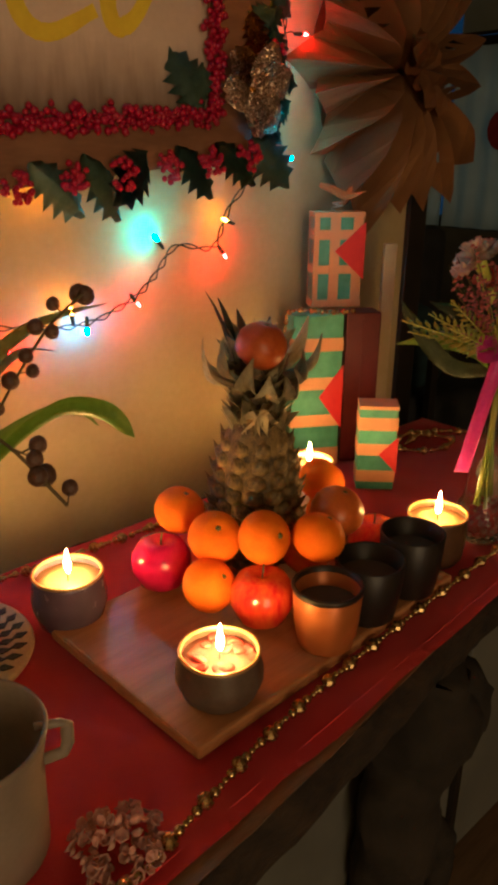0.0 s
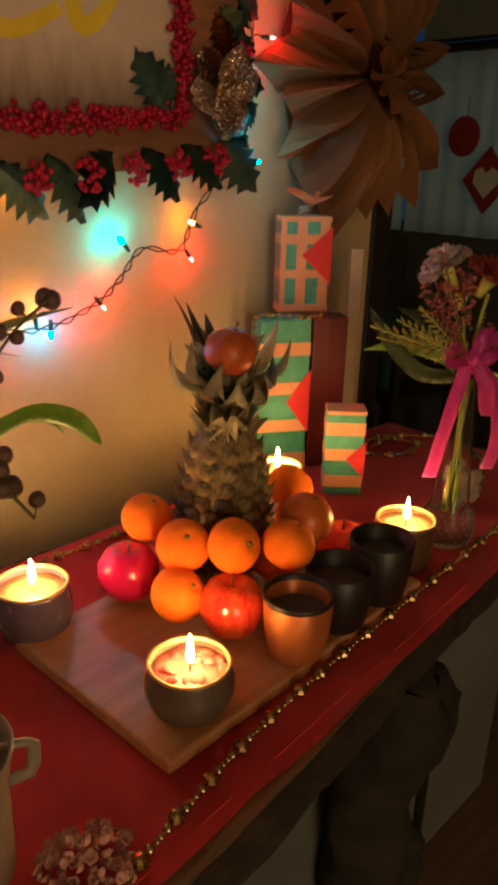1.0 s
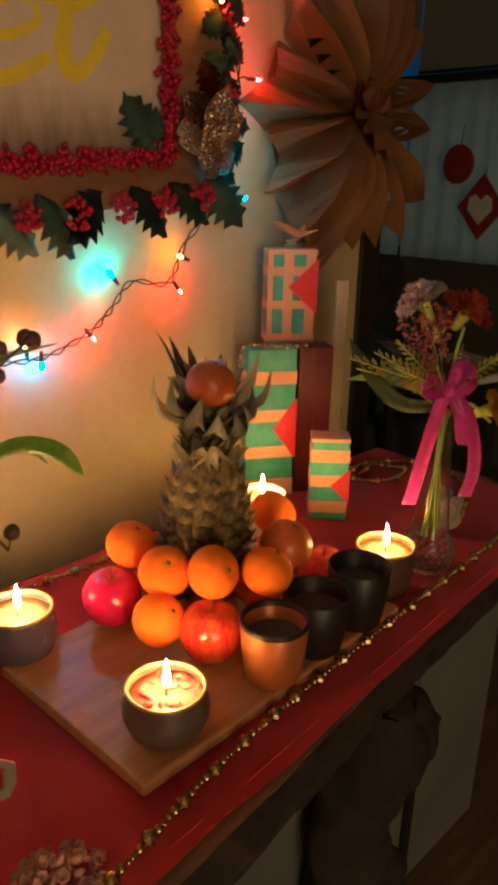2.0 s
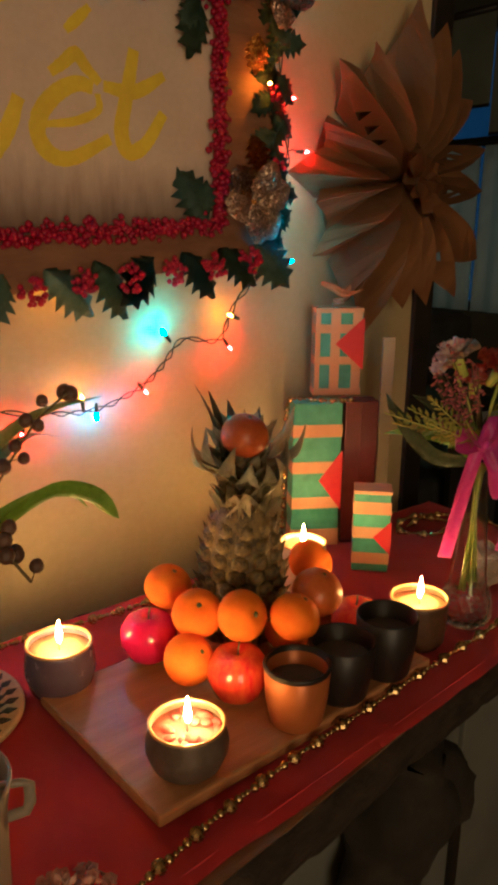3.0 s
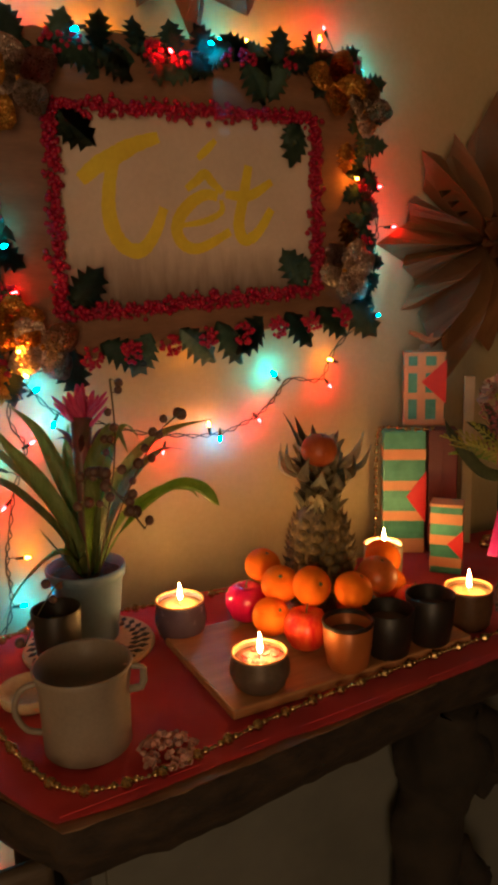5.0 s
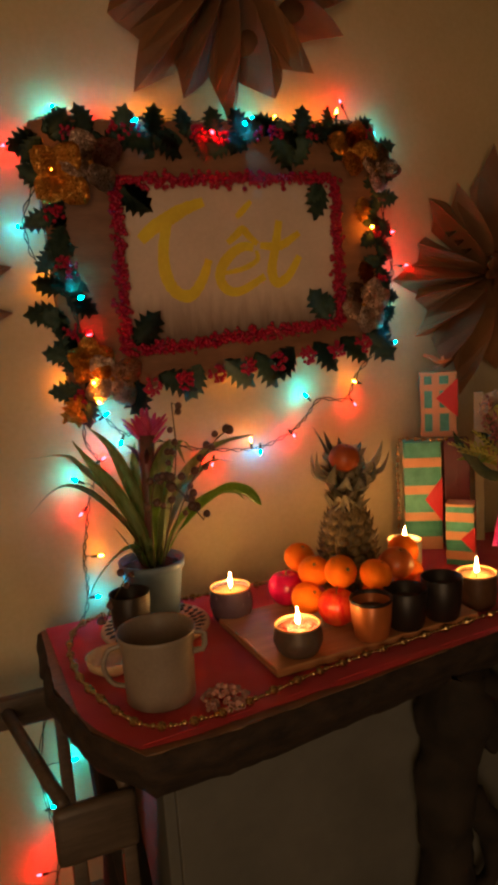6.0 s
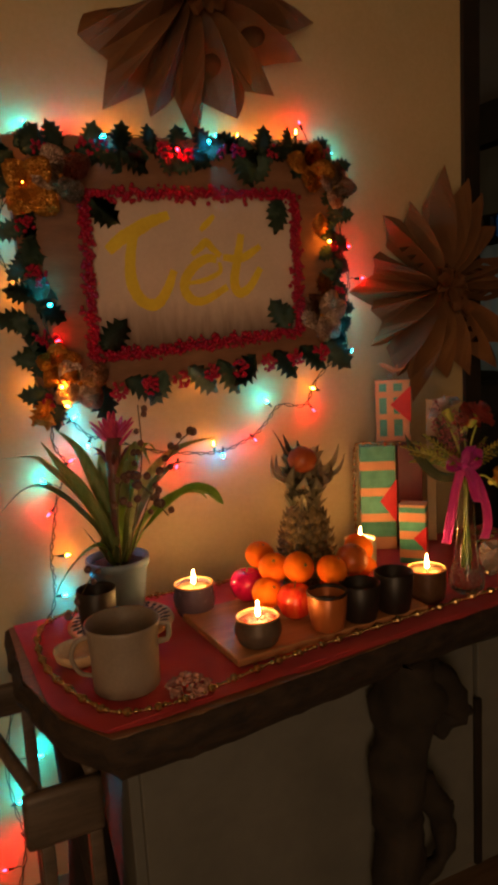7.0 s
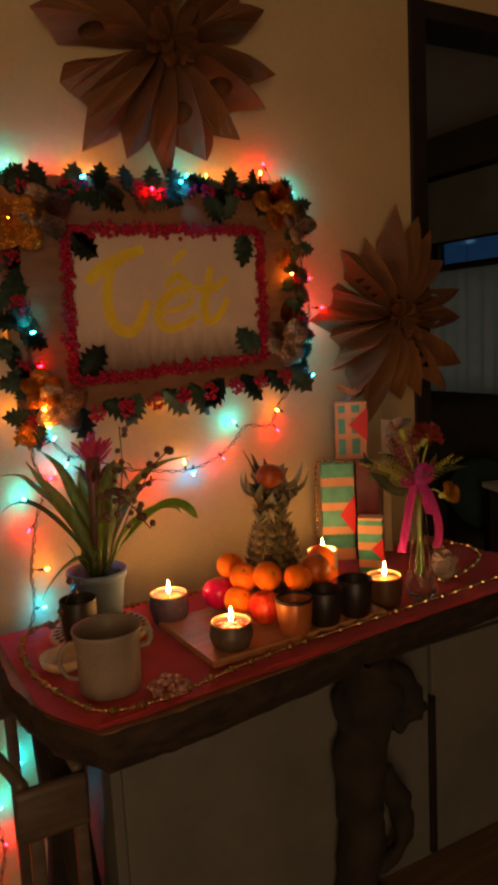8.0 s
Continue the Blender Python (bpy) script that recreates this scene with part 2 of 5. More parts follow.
def dense(outline, step=0.02):
    out = []
    for (x0, y0), (x1, y1) in zip(outline, outline[1:] + outline[:1]):
        n = max(1, int(math.hypot(x1 - x0, y1 - y0) / step))
        out += [(x0 + (x1 - x0) * k / n, y0 + (y1 - y0) * k / n) for k in range(n)]
    return out


def table():
    top = thing("live_edge_table", "thick live-edge wooden table with a barky edge", "table")
    rim = dense(TABLE)
    bm = bmesh.new()
    rings = []
    for z, d in ((0.726, 0.012), (0.718, 0.002), (0.70, -0.004), (0.675, 0.004), (0.652, 0.018), (0.64, 0.04)):
        ring = []
        for x, y in inset(rim, d):
            k = 0.008 * noise.noise((x * 14, y * 14, z * 20)) + 0.006 * noise.noise((x * 40, y * 40, z * 60))
            ring.append(bm.verts.new((x + k, min(0.92, y + k), z)))
        rings.append(ring)
    for a, b in zip(rings, rings[1:]):
        for k in range(len(a)):
            j = (k + 1) % len(a)
            bm.faces.new((a[k], a[j], b[j], b[k]))
    bm.faces.new(rings[-1])
    part("bark_edge", bm, BARK, top, "rough brown bark edge")
    part("tabletop", prism(inset(rim, 0.0125), 0.70, 0.7265), SLABTOP, top, smooth=False)
    for x, y in ((0.085, 0.62), (0.085, 0.83), (1.315, 0.83), (1.34, 0.62)):
        part("leg", jitter(tube([(x, y, 0.0), (x + 0.01, y, 0.2), (x - 0.01, y, 0.45), (x, y, 0.66)], [0.04, 0.035, 0.033, 0.045], 10), 0.01, 9), TRUNK, top)
    trunk = tube(glide([(0.70, 0.42, 0.0), (0.69, 0.425, 0.12), (0.70, 0.42, 0.25), (0.695, 0.42, 0.4), (0.715, 0.415, 0.52), (0.735, 0.42, 0.66)], 6), [0.056 + 0.009 * math.sin(i * 0.8) + 0.02 * max(0, i - 20) / 10 for i in range(31)], 24)
    part("trunk_leg", jitter(jitter(trunk, 0.022, 13), 0.009, 40), TRUNK, top, "knotty dark trunk used as a leg")

    def spur(pts, rad, label):
        part("spur", jitter(jitter(tube(glide(pts, 4), [rad[0] + (rad[1] - rad[0]) * k / (4 * (len(pts) - 1)) for k in range(4 * (len(pts) - 1) + 1)], 14), 0.012, 22), 0.005, 60), TRUNK, top, label)

    spur([(0.72, 0.42, 0.63), (0.785, 0.415, 0.585), (0.83, 0.41, 0.54), (0.84, 0.41, 0.505), (0.79, 0.415, 0.485)], (0.055, 0.03), "bulging knot on the trunk")
    spur([(0.835, 0.41, 0.522), (0.868, 0.408, 0.51), (0.891, 0.406, 0.502)], (0.022, 0.011), "broken branch stub on the trunk")
    spur([(0.71, 0.42, 0.40), (0.765, 0.415, 0.34), (0.81, 0.41, 0.265), (0.82, 0.41, 0.2), (0.795, 0.41, 0.15), (0.745, 0.415, 0.12)], (0.034, 0.017), "branch looping out of the trunk")
    spur([(0.815, 0.41, 0.235), (0.828, 0.41, 0.265), (0.836, 0.41, 0.292)], (0.018, 0.003), "pointed splinter on the looping branch")
    return top


table()
cab = thing("low_cabinet", "plain grey-brown cabinet standing under the table", "cabinet")
part("body", box(0.135, 1.27, 0.50, 0.88, 0.0, 0.635, 0.004), CABINET, cab, smooth=False)
part("door", box(0.155, 0.968, 0.482, 0.498, 0.03, 0.60, 0.003), CABINET, cab, smooth=False)
part("door", box(0.982, 1.255, 0.482, 0.498, 0.03, 0.60, 0.003), CABINET, cab, smooth=False)
part("black_strip", box(0.966, 0.984, 0.47, 0.4815, 0.03, 0.465, 0.002), DARKTRIM, cab, "black vertical strip between the doors", smooth=False)


def runner():
    bm = bmesh.new()
    n, mrow = 110, 46
    grid = []
    for i in range(n + 1):
        col = []
        for j in range(mrow + 1):
            u, v = i / n, j / mrow
            x0 = 0.0 + 0.07 * max(0.0, 1 - v * 3) ** 2
            x = x0 + (1.365 - x0) * u
            front = 0.327 + 0.098 * max(0, u - 0.05) + 0.006 * noise.noise((x * 9, 0, 0))
            y = front + (0.878 - front) * v
            h = 0.0022 * noise.noise((x * 16, y * 16, 3)) + 0.0012 * noise.noise((x * 45, y * 40, 8))
            col.append(bm.verts.new((x, y, CLOTH_Z - 0.0025 + h)))
        grid.append(col)
    for i in range(n):
        for j in range(mrow):
            bm.faces.new((grid[i][j], grid[i + 1][j], grid[i + 1][j + 1], grid[i][j + 1]))
    bmesh.ops.solidify(bm, geom=bm.faces[:], thickness=0.0015)
    cloth = thing("table_runner", "bright red cloth runner laid over the table", "tablecloth")
    part("cloth", bm, CLOTH, cloth)
    edge = [(0.075 + 1.285 * k / 60, 0.327 + 0.098 * max(0, k / 60 - 0.0) + 0.012, CLOTH_Z - 0.0026) for k in range(61)]
    part("hem", tube(edge, 0.0007, 5), CLOTH, cloth, "stitched front hem")
    return cloth


runner()

# ---- tray and candles ----
TRAY_Z = 0.750
tray = thing("serving_board", "flat reddish wooden serving board on the red cloth", "tray", (0.343, 0.418, CLOTH_Z), turn=2)
part("board", box(0, 0.46, 0, 0.275, 0.0005, TRAY_Z - CLOTH_Z, 0.004), TRAYWOOD, tray, smooth=False)


def flame_mesh():
    return lathe([(0, -0.001), (0.0022, 0.001), (0.0037, 0.006), (0.0037, 0.011), (0.0026, 0.019), (0.0012, 0.027), (0, 0.034)], 10)


def candle(at, r, h, body, wax, label, bulge=1.08, petals=0, seed=0, lift=0.0, depth=0.0135):
    c = thing("candle", label, "candle", at, "lit candles")
    part("jar", lathe([(0, 0), (r * 0.78, 0), (r * 0.93, h * 0.12), (r * bulge, h * 0.45), (r * bulge, h * 0.62), (r * 1.0, h * 0.92), (r, h), (r - 0.0022, h), (r - 0.003, h * 0.95), (r * 0.965, h * 0.75), (r * 0.95, h * 0.3), (0, h * 0.28)], 40), body, c)
    part("rim", lathe([(r - 0.003, h - 0.001), (r + 0.0008, h - 0.001), (r + 0.0012, h + 0.001), (r - 0.0005, h + 0.0022), (r - 0.0028, h + 0.0012), (r - 0.003, h - 0.001)], 40), RIMGOLD, c, "thin bright metal rim")
    part("wax", lathe([(r * 0.93, h * 0.3), (r * 0.955, h - depth + 0.0025), (r * 0.6, h - depth + 0.0015), (0.006, h - depth), (0, h - depth)], 36), wax, c, "molten wax")
    part("wick", tube([(0, 0, h - depth - 0.003), (0.0004, 0, h - 0.01 + lift), (0.001, 0.0005, h - 0.003 + lift)], 0.0009, 6), WICK, c)
    part("flame", flame_mesh(), FLAMEGLOW, c, "bright pointed flame", m=pose(0.001, 0, h - 0.003 + lift))
    rnd = random.Random(seed)
    for k in range(petals):
        a, d = rnd.uniform(0, 6.28), rnd.uniform(0.35, 0.85) * r
        part("petal", ball(rnd.uniform(0.005, 0.008), 8, 6, 0.4), PETALRED, c, m=pose(d * math.cos(a), d * math.sin(a), h - depth + 0.003, rnd.uniform(-25, 25), rnd.uniform(-25, 25), 0))
    return c


candle((0.37, 0.706, 0.7335), 0.043, 0.072, DARKTIN, WAX, "dark purple tin candle burning at the board's corner", lift=0.003, depth=0.012)
candle((0.41, 0.465, TRAY_Z), 0.0425, 0.055, BROWNTIN, REDWAX, "round brown tin candle with rose petals in its wax", 1.1, 22, 3, 0.003, 0.012)
candle((0.847, 0.495, CLOTH_Z), 0.0425, 0.074, AMBERTIN, WAX, "amber candle jar with yellow wax beside the vase", 1.0, lift=0.003, depth=0.012)
candle((0.832, 0.735, CLOTH_Z), 0.040, 0.084, WHITEJAR, WAX, "white candle jar burning behind the fruit", 1.0, lift=0.003, depth=0.012)


# ---- fruit ----
def orange(at, r=0.0325, tilt=(0, 0, 0), label="ripe orange tangerine in the fruit heap", skin=ORANGE):
    o = thing("tangerine", label, "tangerine", at, "heap of tangerines")
    bm = ball(r, 28, 18, 0.9)
    for v in bm.verts:
        d = math.hypot(v.co.x, v.co.y) / r
        v.co.z -= math.copysign(0.0035 * max(0, 1 - d * 3), v.co.z)
        v.co *= 1 + 0.02 * noise.noise(v.co * 30 + Vector(at) * 9)
    part("peel", bm, skin, o, m=pose(0, 0, 0, *tilt))
    part("calyx", lathe([(0, 0.002), (0.0022, 0.0015), (0.004, 0), (0, -0.001)], 7), STEMGREEN, o, m=pose(0, 0, 0, *tilt) @ pose(0, 0, r * 0.9 - 0.003))
    return o


def apple(at, r, label, skin):
    o = thing("apple", label, "apple", at, "apples under the tangerines")
    part("skin", lathe([(0, -0.8 * r), (0.35 * r, -0.9 * r), (0.75 * r, -0.6 * r), (0.98 * r, -0.05 * r), (0.95 * r, 0.4 * r), (0.7 * r, 0.78 * r), (0.4 * r, 0.88 * r), (0.15 * r, 0.78 * r), (0, 0.68 * r)], 30), skin, o)
    part("stalk", tube([(0, 0, 0.66 * r), (0.001, 0, 0.9 * r), (0.004, 0.002, 1.1 * r)], 0.0012, 6), STEMGREEN, o)
    return o


for at, tilt in (((0.526, 0.682, 0.848), (20, 10, 0)), ((0.520, 0.603, 0.842), (35, -20, 0)), ((0.551, 0.547, 0.853), (65, 15, 0)), ((0.612, 0.513, 0.845), (10, 30, 0)), ((0.487, 0.575, 0.800), (50, 0, 20))):
    orange(at, 0.0335, tilt)
orange((0.683, 0.545, 0.846), 0.036, (15, 10, 0), "dark orange persimmon in the fruit heap", DEEPORANGE)
orange((0.773, 0.654, 0.826), 0.036, (15, 40, 0), "orange tangerine heaped before the white candle")
orange((0.765, 0.628, 0.783), 0.036, (25, 10, 0), "orange tangerine lying behind the pineapple")
orange((0.655, 0.575, 0.785), 0.035, (15, 40, 0), "orange tangerine low in the heap")
apple((0.484, 0.668, 0.790), 0.040, "glossy dark pink apple at the heap's side", PINKAPPLE)
apple((0.526, 0.523, 0.790), 0.040, "glossy red and yellow apple at the heap's front", APPLE)
apple((0.765, 0.545, 0.772), 0.038, "small red apple beside the cups", APPLE)


def pineapple(at):
    p = thing("pineapple", "whole pineapple with a dry grey-green crown", "pineapple", at)
    part("core", lathe([(0, 0), (0.035, 0.0), (0.052, 0.03), (0.057, 0.09), (0.052, 0.15), (0.04, 0.195), (0.03, 0.21), (0.028, 0.25), (0.031, 0.28), (0.028, 0.30), (0, 0.3)], 24), PINEEYE, p)
    bm = bmesh.new()
    bmesh.ops.create_cone(bm, cap_ends=True, segments=6, radius1=0.0165, radius2=0.006, depth=0.012)
    bmesh.ops.create_cone(bm, cap_ends=False, segments=4, radius1=0.0042, radius2=0.0, depth=0.017, matrix=pose(0, 0.006, 0.009, -52))
    eye = mesh_of("eye", bm, PINEEYE)
    for row in range(9):
        z = 0.02 + row * 0.0205
        r = 0.057 * math.sqrt(max(0.1, 1 - ((z - 0.09) / 0.135) ** 2)) + 0.001
        n = max(7, int(2 * math.pi * r / 0.029))
        for k in range(n):
            a = 2 * math.pi * (k + 0.5 * (row % 2)) / n
            shared("eye", eye, p, pose(0, 0, z, 0, 0, math.degrees(a)) @ pose(r, 0, 0, 0, 90 - (z - 0.09) * 250, 0) @ pose(0, 0, 0, 0, 0, 90))
    blade = bmesh.new()
    grid = []
    for i in range(6):
        t = i / 5
        w = 0.0135 * (1 - t) ** 0.7 + 0.0006
        zz, yy = 0.1 * t, -0.018 * t * t * 1.6
        grid.append([blade.verts.new((-w, yy - 0.3 * w, zz)), blade.verts.new((0, yy + 0.25 * w, zz)), blade.verts.new((w, yy - 0.3 * w, zz))])
    for a, b in zip(grid, grid[1:]):
        blade.faces.new((a[0], a[1], b[1], b[0]))
        blade.faces.new((a[1], a[2], b[2], b[1]))
    bmesh.ops.solidify(blade, geom=blade.faces[:], thickness=0.0012)
    leaf = mesh_of("crown_leaf", blade, PINELEAF)
    rnd = random.Random(5)
    for row in range(9):
        z = 0.195 + row * 0.0125
        for k in range(8):
            a = 45 * k + 22.5 * (row % 2) + rnd.uniform(-8, 8)
            shared("crown_leaf", leaf, p, pose(0, 0, z, 0, 0, a) @ pose(0, -0.029 + 0.003 * math.sin(row * 0.38), 0, rnd.uniform(-22, -4), rnd.uniform(-24, 24), 0) @ Matrix.Diagonal((1.3, 1.0, rnd.uniform(0.26, 0.4), 1)))
    bent = bmesh.new()
    grid = []
    for i in range(9):
        t = i / 8
        w = 0.0125 * (1 - t ** 2.2) * (0.8 + 0.4 * math.sin(3 * t)) + 0.0006
        zz, yy = 0.088 * t, -0.02 * math.sin(2.4 * t) + 0.022 * max(0, t - 0.55)
        grid.append([bent.verts.new((-w, yy - 0.5 * w, zz)), bent.verts.new((0, yy + 0.2 * w, zz)), bent.verts.new((w, yy - 0.5 * w, zz))])
    for a, b in zip(grid, grid[1:]):
        bent.faces.new((a[0], a[1], b[1], b[0]))
        bent.faces.new((a[1], a[2], b[2], b[1]))
    bmesh.ops.solidify(bent, geom=bent.faces[:], thickness=0.0012)
    bent = mesh_of("crown_leaf", bent, PINELEAF)
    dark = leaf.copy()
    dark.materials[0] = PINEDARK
    for me, a, z, tilt, roll, wide, long in (
            (bent, 70, 0.268, 54, 10, 1.1, 1.0), (bent, 96, 0.272, 46, -8, 1.0, 1.1), (bent, 112, 0.262, 60, 20, 0.9, 0.85), (bent, 84, 0.255, 30, -20, 1.2, 0.7), (bent, 135, 0.27, 40, 0, 1.0, 0.9),
            (bent, -74, 0.27, 36, 6, 0.9, 1.0), (bent, -98, 0.262, 38, -10, 0.8, 0.82), (bent, -58, 0.256, 26, 14, 1.1, 0.72), (bent, -120, 0.268, 34, 0, 1.0, 0.8),
            (bent, 0, 0.248, 24, 12, 1.35, 0.42), (bent, 32, 0.252, 28, -14, 1.3, 0.5), (bent, -30, 0.25, 26, 10, 1.3, 0.45), (bent, 52, 0.258, 34, 8, 1.2, 0.62),
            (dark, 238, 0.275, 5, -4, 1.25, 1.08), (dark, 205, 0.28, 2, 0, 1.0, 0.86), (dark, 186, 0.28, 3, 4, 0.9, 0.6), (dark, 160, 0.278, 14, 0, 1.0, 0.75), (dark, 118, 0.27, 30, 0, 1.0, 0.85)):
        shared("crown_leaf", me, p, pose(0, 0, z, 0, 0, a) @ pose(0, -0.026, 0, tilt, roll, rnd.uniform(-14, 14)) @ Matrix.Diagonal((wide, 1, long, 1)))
    return p


pineapple((0.625, 0.642, TRAY_Z))
orange((0.613, 0.622, 1.066), 0.0325, (10, 10, 0), "dark orange tangerine sitting in the pineapple's crown", RUSSET)


# ---- cups and pots ----
def cup(at, r, h, glaze, label, fill=TEA):
    c = thing("cup", label, "cup", at, "row of cups on the board")
    part("body", lathe([(0, 0), (r * 0.72, 0), (r * 0.8, 0.004), (r * 0.93, h * 0.45), (r, h), (r - 0.001, h + 0.0012), (r - 0.003, h), (r * 0.86, h * 0.4), (r * 0.7, 0.008), (0, 0.006)], 36), glaze, c)
    if glaze is COPPER:
        part("rim", lathe([(r * 0.985, h * 0.93), (r * 1.004, h * 0.95), (r + 0.0012, h), (r, h + 0.0024), (r - 0.0035, h + 0.0012), (r * 0.93, h * 0.72), (r * 0.95, h * 0.72), (r * 0.985, h * 0.93)], 36), DARKCUP, c, "dark glazed rim")
    part("drink", lathe([(0, h * 0.7), (r * 0.9, h * 0.7)], 30), fill, c, "still pale drink")
    return c


cup((0.560, 0.450, TRAY_Z), 0.041, 0.078, COPPER, "copper-brown glazed cup with a dark mouth")
cup((0.642, 0.455, TRAY_Z), 0.043, 0.078, DARKCUP, "black-brown glazed cup in the row")
cup((0.728, 0.455, TRAY_Z), 0.042, 0.085, DARKCUP, "taller black-brown glazed cup in the row")
cup((0.150, 0.692, CLOTH_Z + 0.009), 0.041, 0.102, DARKCUP, "black cup on the woven mat behind the cream pitcher")

pitcher = thing("pitcher", "cream stoneware pitcher with small side handles", "pitcher", (0.142, 0.466, CLOTH_Z))
part("body", lathe([(0, 0), (0.056, 0), (0.06, 0.004), (0.061, 0.05), (0.062, 0.09), (0.066, 0.115), (0.0685, 0.124), (0.0672, 0.1265), (0.0645, 0.124), (0.058, 0.09), (0.057, 0.012), (0, 0.008)], 44), CREAMWARE, pitcher)
part("ear", tube([(0.052, -0.022, 0.116), (0.071, -0.03, 0.115), (0.076, -0.032, 0.112), (0.0755, -0.032, 0.094), (0.072, -0.0305, 0.084), (0.052, -0.022, 0.08)], 0.0038, 8, flat=1.5), CREAMWARE, pitcher, "small squared ear handle")
part("handle", tube(glide([(-0.056, 0.01, 0.105), (-0.082, 0.014, 0.098), (-0.092, 0.016, 0.07), (-0.08, 0.014, 0.04), (-0.058, 0.01, 0.03)], 6), 0.0045, 8), CREAMWARE, pitcher, "slim loop handle")

pot = thing("flower_pot", "pale blue plastic flower pot on a woven mat", "flower pot", (0.221, 0.771, 0.742))
part("body", lathe([(0, 0), (0.048, 0), (0.05, 0.003), (0.064, 0.118), (0.069, 0.119), (0.07, 0.136), (0.067, 0.137), (0.064, 0.121), (0.06, 0.115), (0, 0.11)], 40), POTBLUE, pot)
part("soil", jitter(lathe([(0, 0.124), (0.03, 0.123), (0.062, 0.12)], 24), 0.004, 60), SOIL, pot, "dark crumbly soil")


# ---- paper stars ----
def paper_star(at, r, seed, label, bags, deep, spin=0.0, cut="round", cuts=()):
    """Folded paper bags joined in a ring and opened like a fan; cuts: the bags with cut-outs in their sides."""
    s = thing("paper_star", label, "paper star", at, "brown paper stars on the wall")
    rnd = random.Random(seed)
    half = math.pi / bags

    def bag(axis, reach, hole):
        # five fold lines: angle from the axis, depth, length
        open_ = half * rnd.uniform(0.86, 1.1)
        folds = [(-open_, 0.05, 0.7), (-rnd.uniform(0.4, 0.62) * open_, rnd.uniform(0.8, 1.0), rnd.uniform(0.9, 1.06)), (rnd.uniform(-0.16, 0.16) * half, rnd.uniform(0.3, 0.5), 0.76), (rnd.uniform(0.4, 0.62) * open_, rnd.uniform(0.8, 1.0), rnd.uniform(0.86, 1.04)), (open_, 0.05, 0.7)]
        bm = bmesh.new()

        def place(u, v, p, q):
            def along(f):
                d = f[1] * (1 if u < 0.55 else 1 - 0.62 * ((u - 0.55) / 0.5) ** 1.4) * min(1, 0.35 + u * 2.2)
                return f[0] * (1 - 0.25 * max(0, u - 0.6)), d
            (a0, d0), (a1, d1) = along(p), along(q)
            a, d = axis + a0 + (a1 - a0) * v, d0 + (d1 - d0) * v
            w = Vector((u * reach * math.sin(a), -deep * d, u * reach * math.cos(a)))
            k = w * 14 + Vector((seed * 3.1, 0, 0))
            return w + Vector((0, 0.006 * noise.noise(k) + 0.003 * noise.noise(w * 45), 0.004 * noise.noise(k + Vector((0, 7, 0)))))

        for n, (p, q) in enumerate([*zip(folds, folds[1:]), (folds[0], folds[-1])]):
            flat = bmesh.new()
            rim = [(0.03 + (p[2] - 0.03) * k / 8, 0.0) for k in range(9)] + [(p[2] + (q[2] - p[2]) * k / 3, k / 3) for k in (1, 2)] + [(q[2] - (q[2] - 0.03) * k / 8, 1.0) for k in range(9)]
            loops = [rim]
            if hole and n in (0, 3):
                if cut == "round":
                    loops.append([(0.52 + 0.085 * math.cos(k * 0.5236), 0.5 + 0.3 * math.sin(k * 0.5236)) for k in range(12)])
                else:
                    loops += [[(c - 0.035, 0.3), (c + 0.04, 0.34), (c + 0.005, 0.72)] for c in (0.36, 0.48, 0.6)]
            for loop in loops:
                vs = [flat.verts.new((u, v, 0)) for u, v in loop]
                for k in range(len(vs)):
                    flat.edges.new((vs[k], vs[(k + 1) % len(vs)]))
            bmesh.ops.triangle_fill(flat, use_beauty=True, use_dissolve=False, edges=flat.edges[:])
            back = {v: bm.verts.new(place(v.co.x, v.co.y, p, q)) for v in flat.verts}
            for f in flat.faces:
                bm.faces.new([back[v] for v in f.verts])
            flat.free()
        bmesh.ops.remove_doubles(bm, verts=bm.verts[:], dist=0.0004)
        bmesh.ops.recalc_face_normals(bm, faces=bm.faces[:])
        bmesh.ops.solidify(bm, geom=bm.faces[:], thickness=0.0009)
        return bm

    for k in range(bags):
        part("bag", bag(math.radians(spin) + 2 * half * k + rnd.uniform(-0.1, 0.1), r * rnd.uniform(0.84, 1.06), k in cuts), KRAFT, s, smooth=False)
    # gathered folds at the heart
    for k in range(9):
        a = 40 * k + rnd.uniform(-12, 12)
        bm, rows = bmesh.new(), []
        n = r * rnd.uniform(0.16, 0.3)
        for t, w, d in ((0.0, 0.25, 0.0), (0.35, 0.8, 0.5), (0.7, 1.0, 0.8), (1.0, 0.7, 0.55)):
            rows.append([bm.verts.new((h * w * 0.09 * r, -0.05 * r * d - 0.06 * r * (abs(h) < 0.3), n * t)) for h in (-1, -0.5, 0.1, 0.6, 1)])
        for p, q in zip(rows, rows[1:]):
            for h in range(4):
                bm.faces.new((p[h], p[h + 1], q[h + 1], q[h]))
        bmesh.ops.solidify(bm, geom=bm.faces[:], thickness=0.0009)
        part("fold", bm, KRAFT, s, smooth=False, m=pose(0, -0.62 * deep, 0, 0, a, 0) @ pose(0, 0, 0, rnd.uniform(10, 32), 0, rnd.uniform(-30, 30)))
    return s


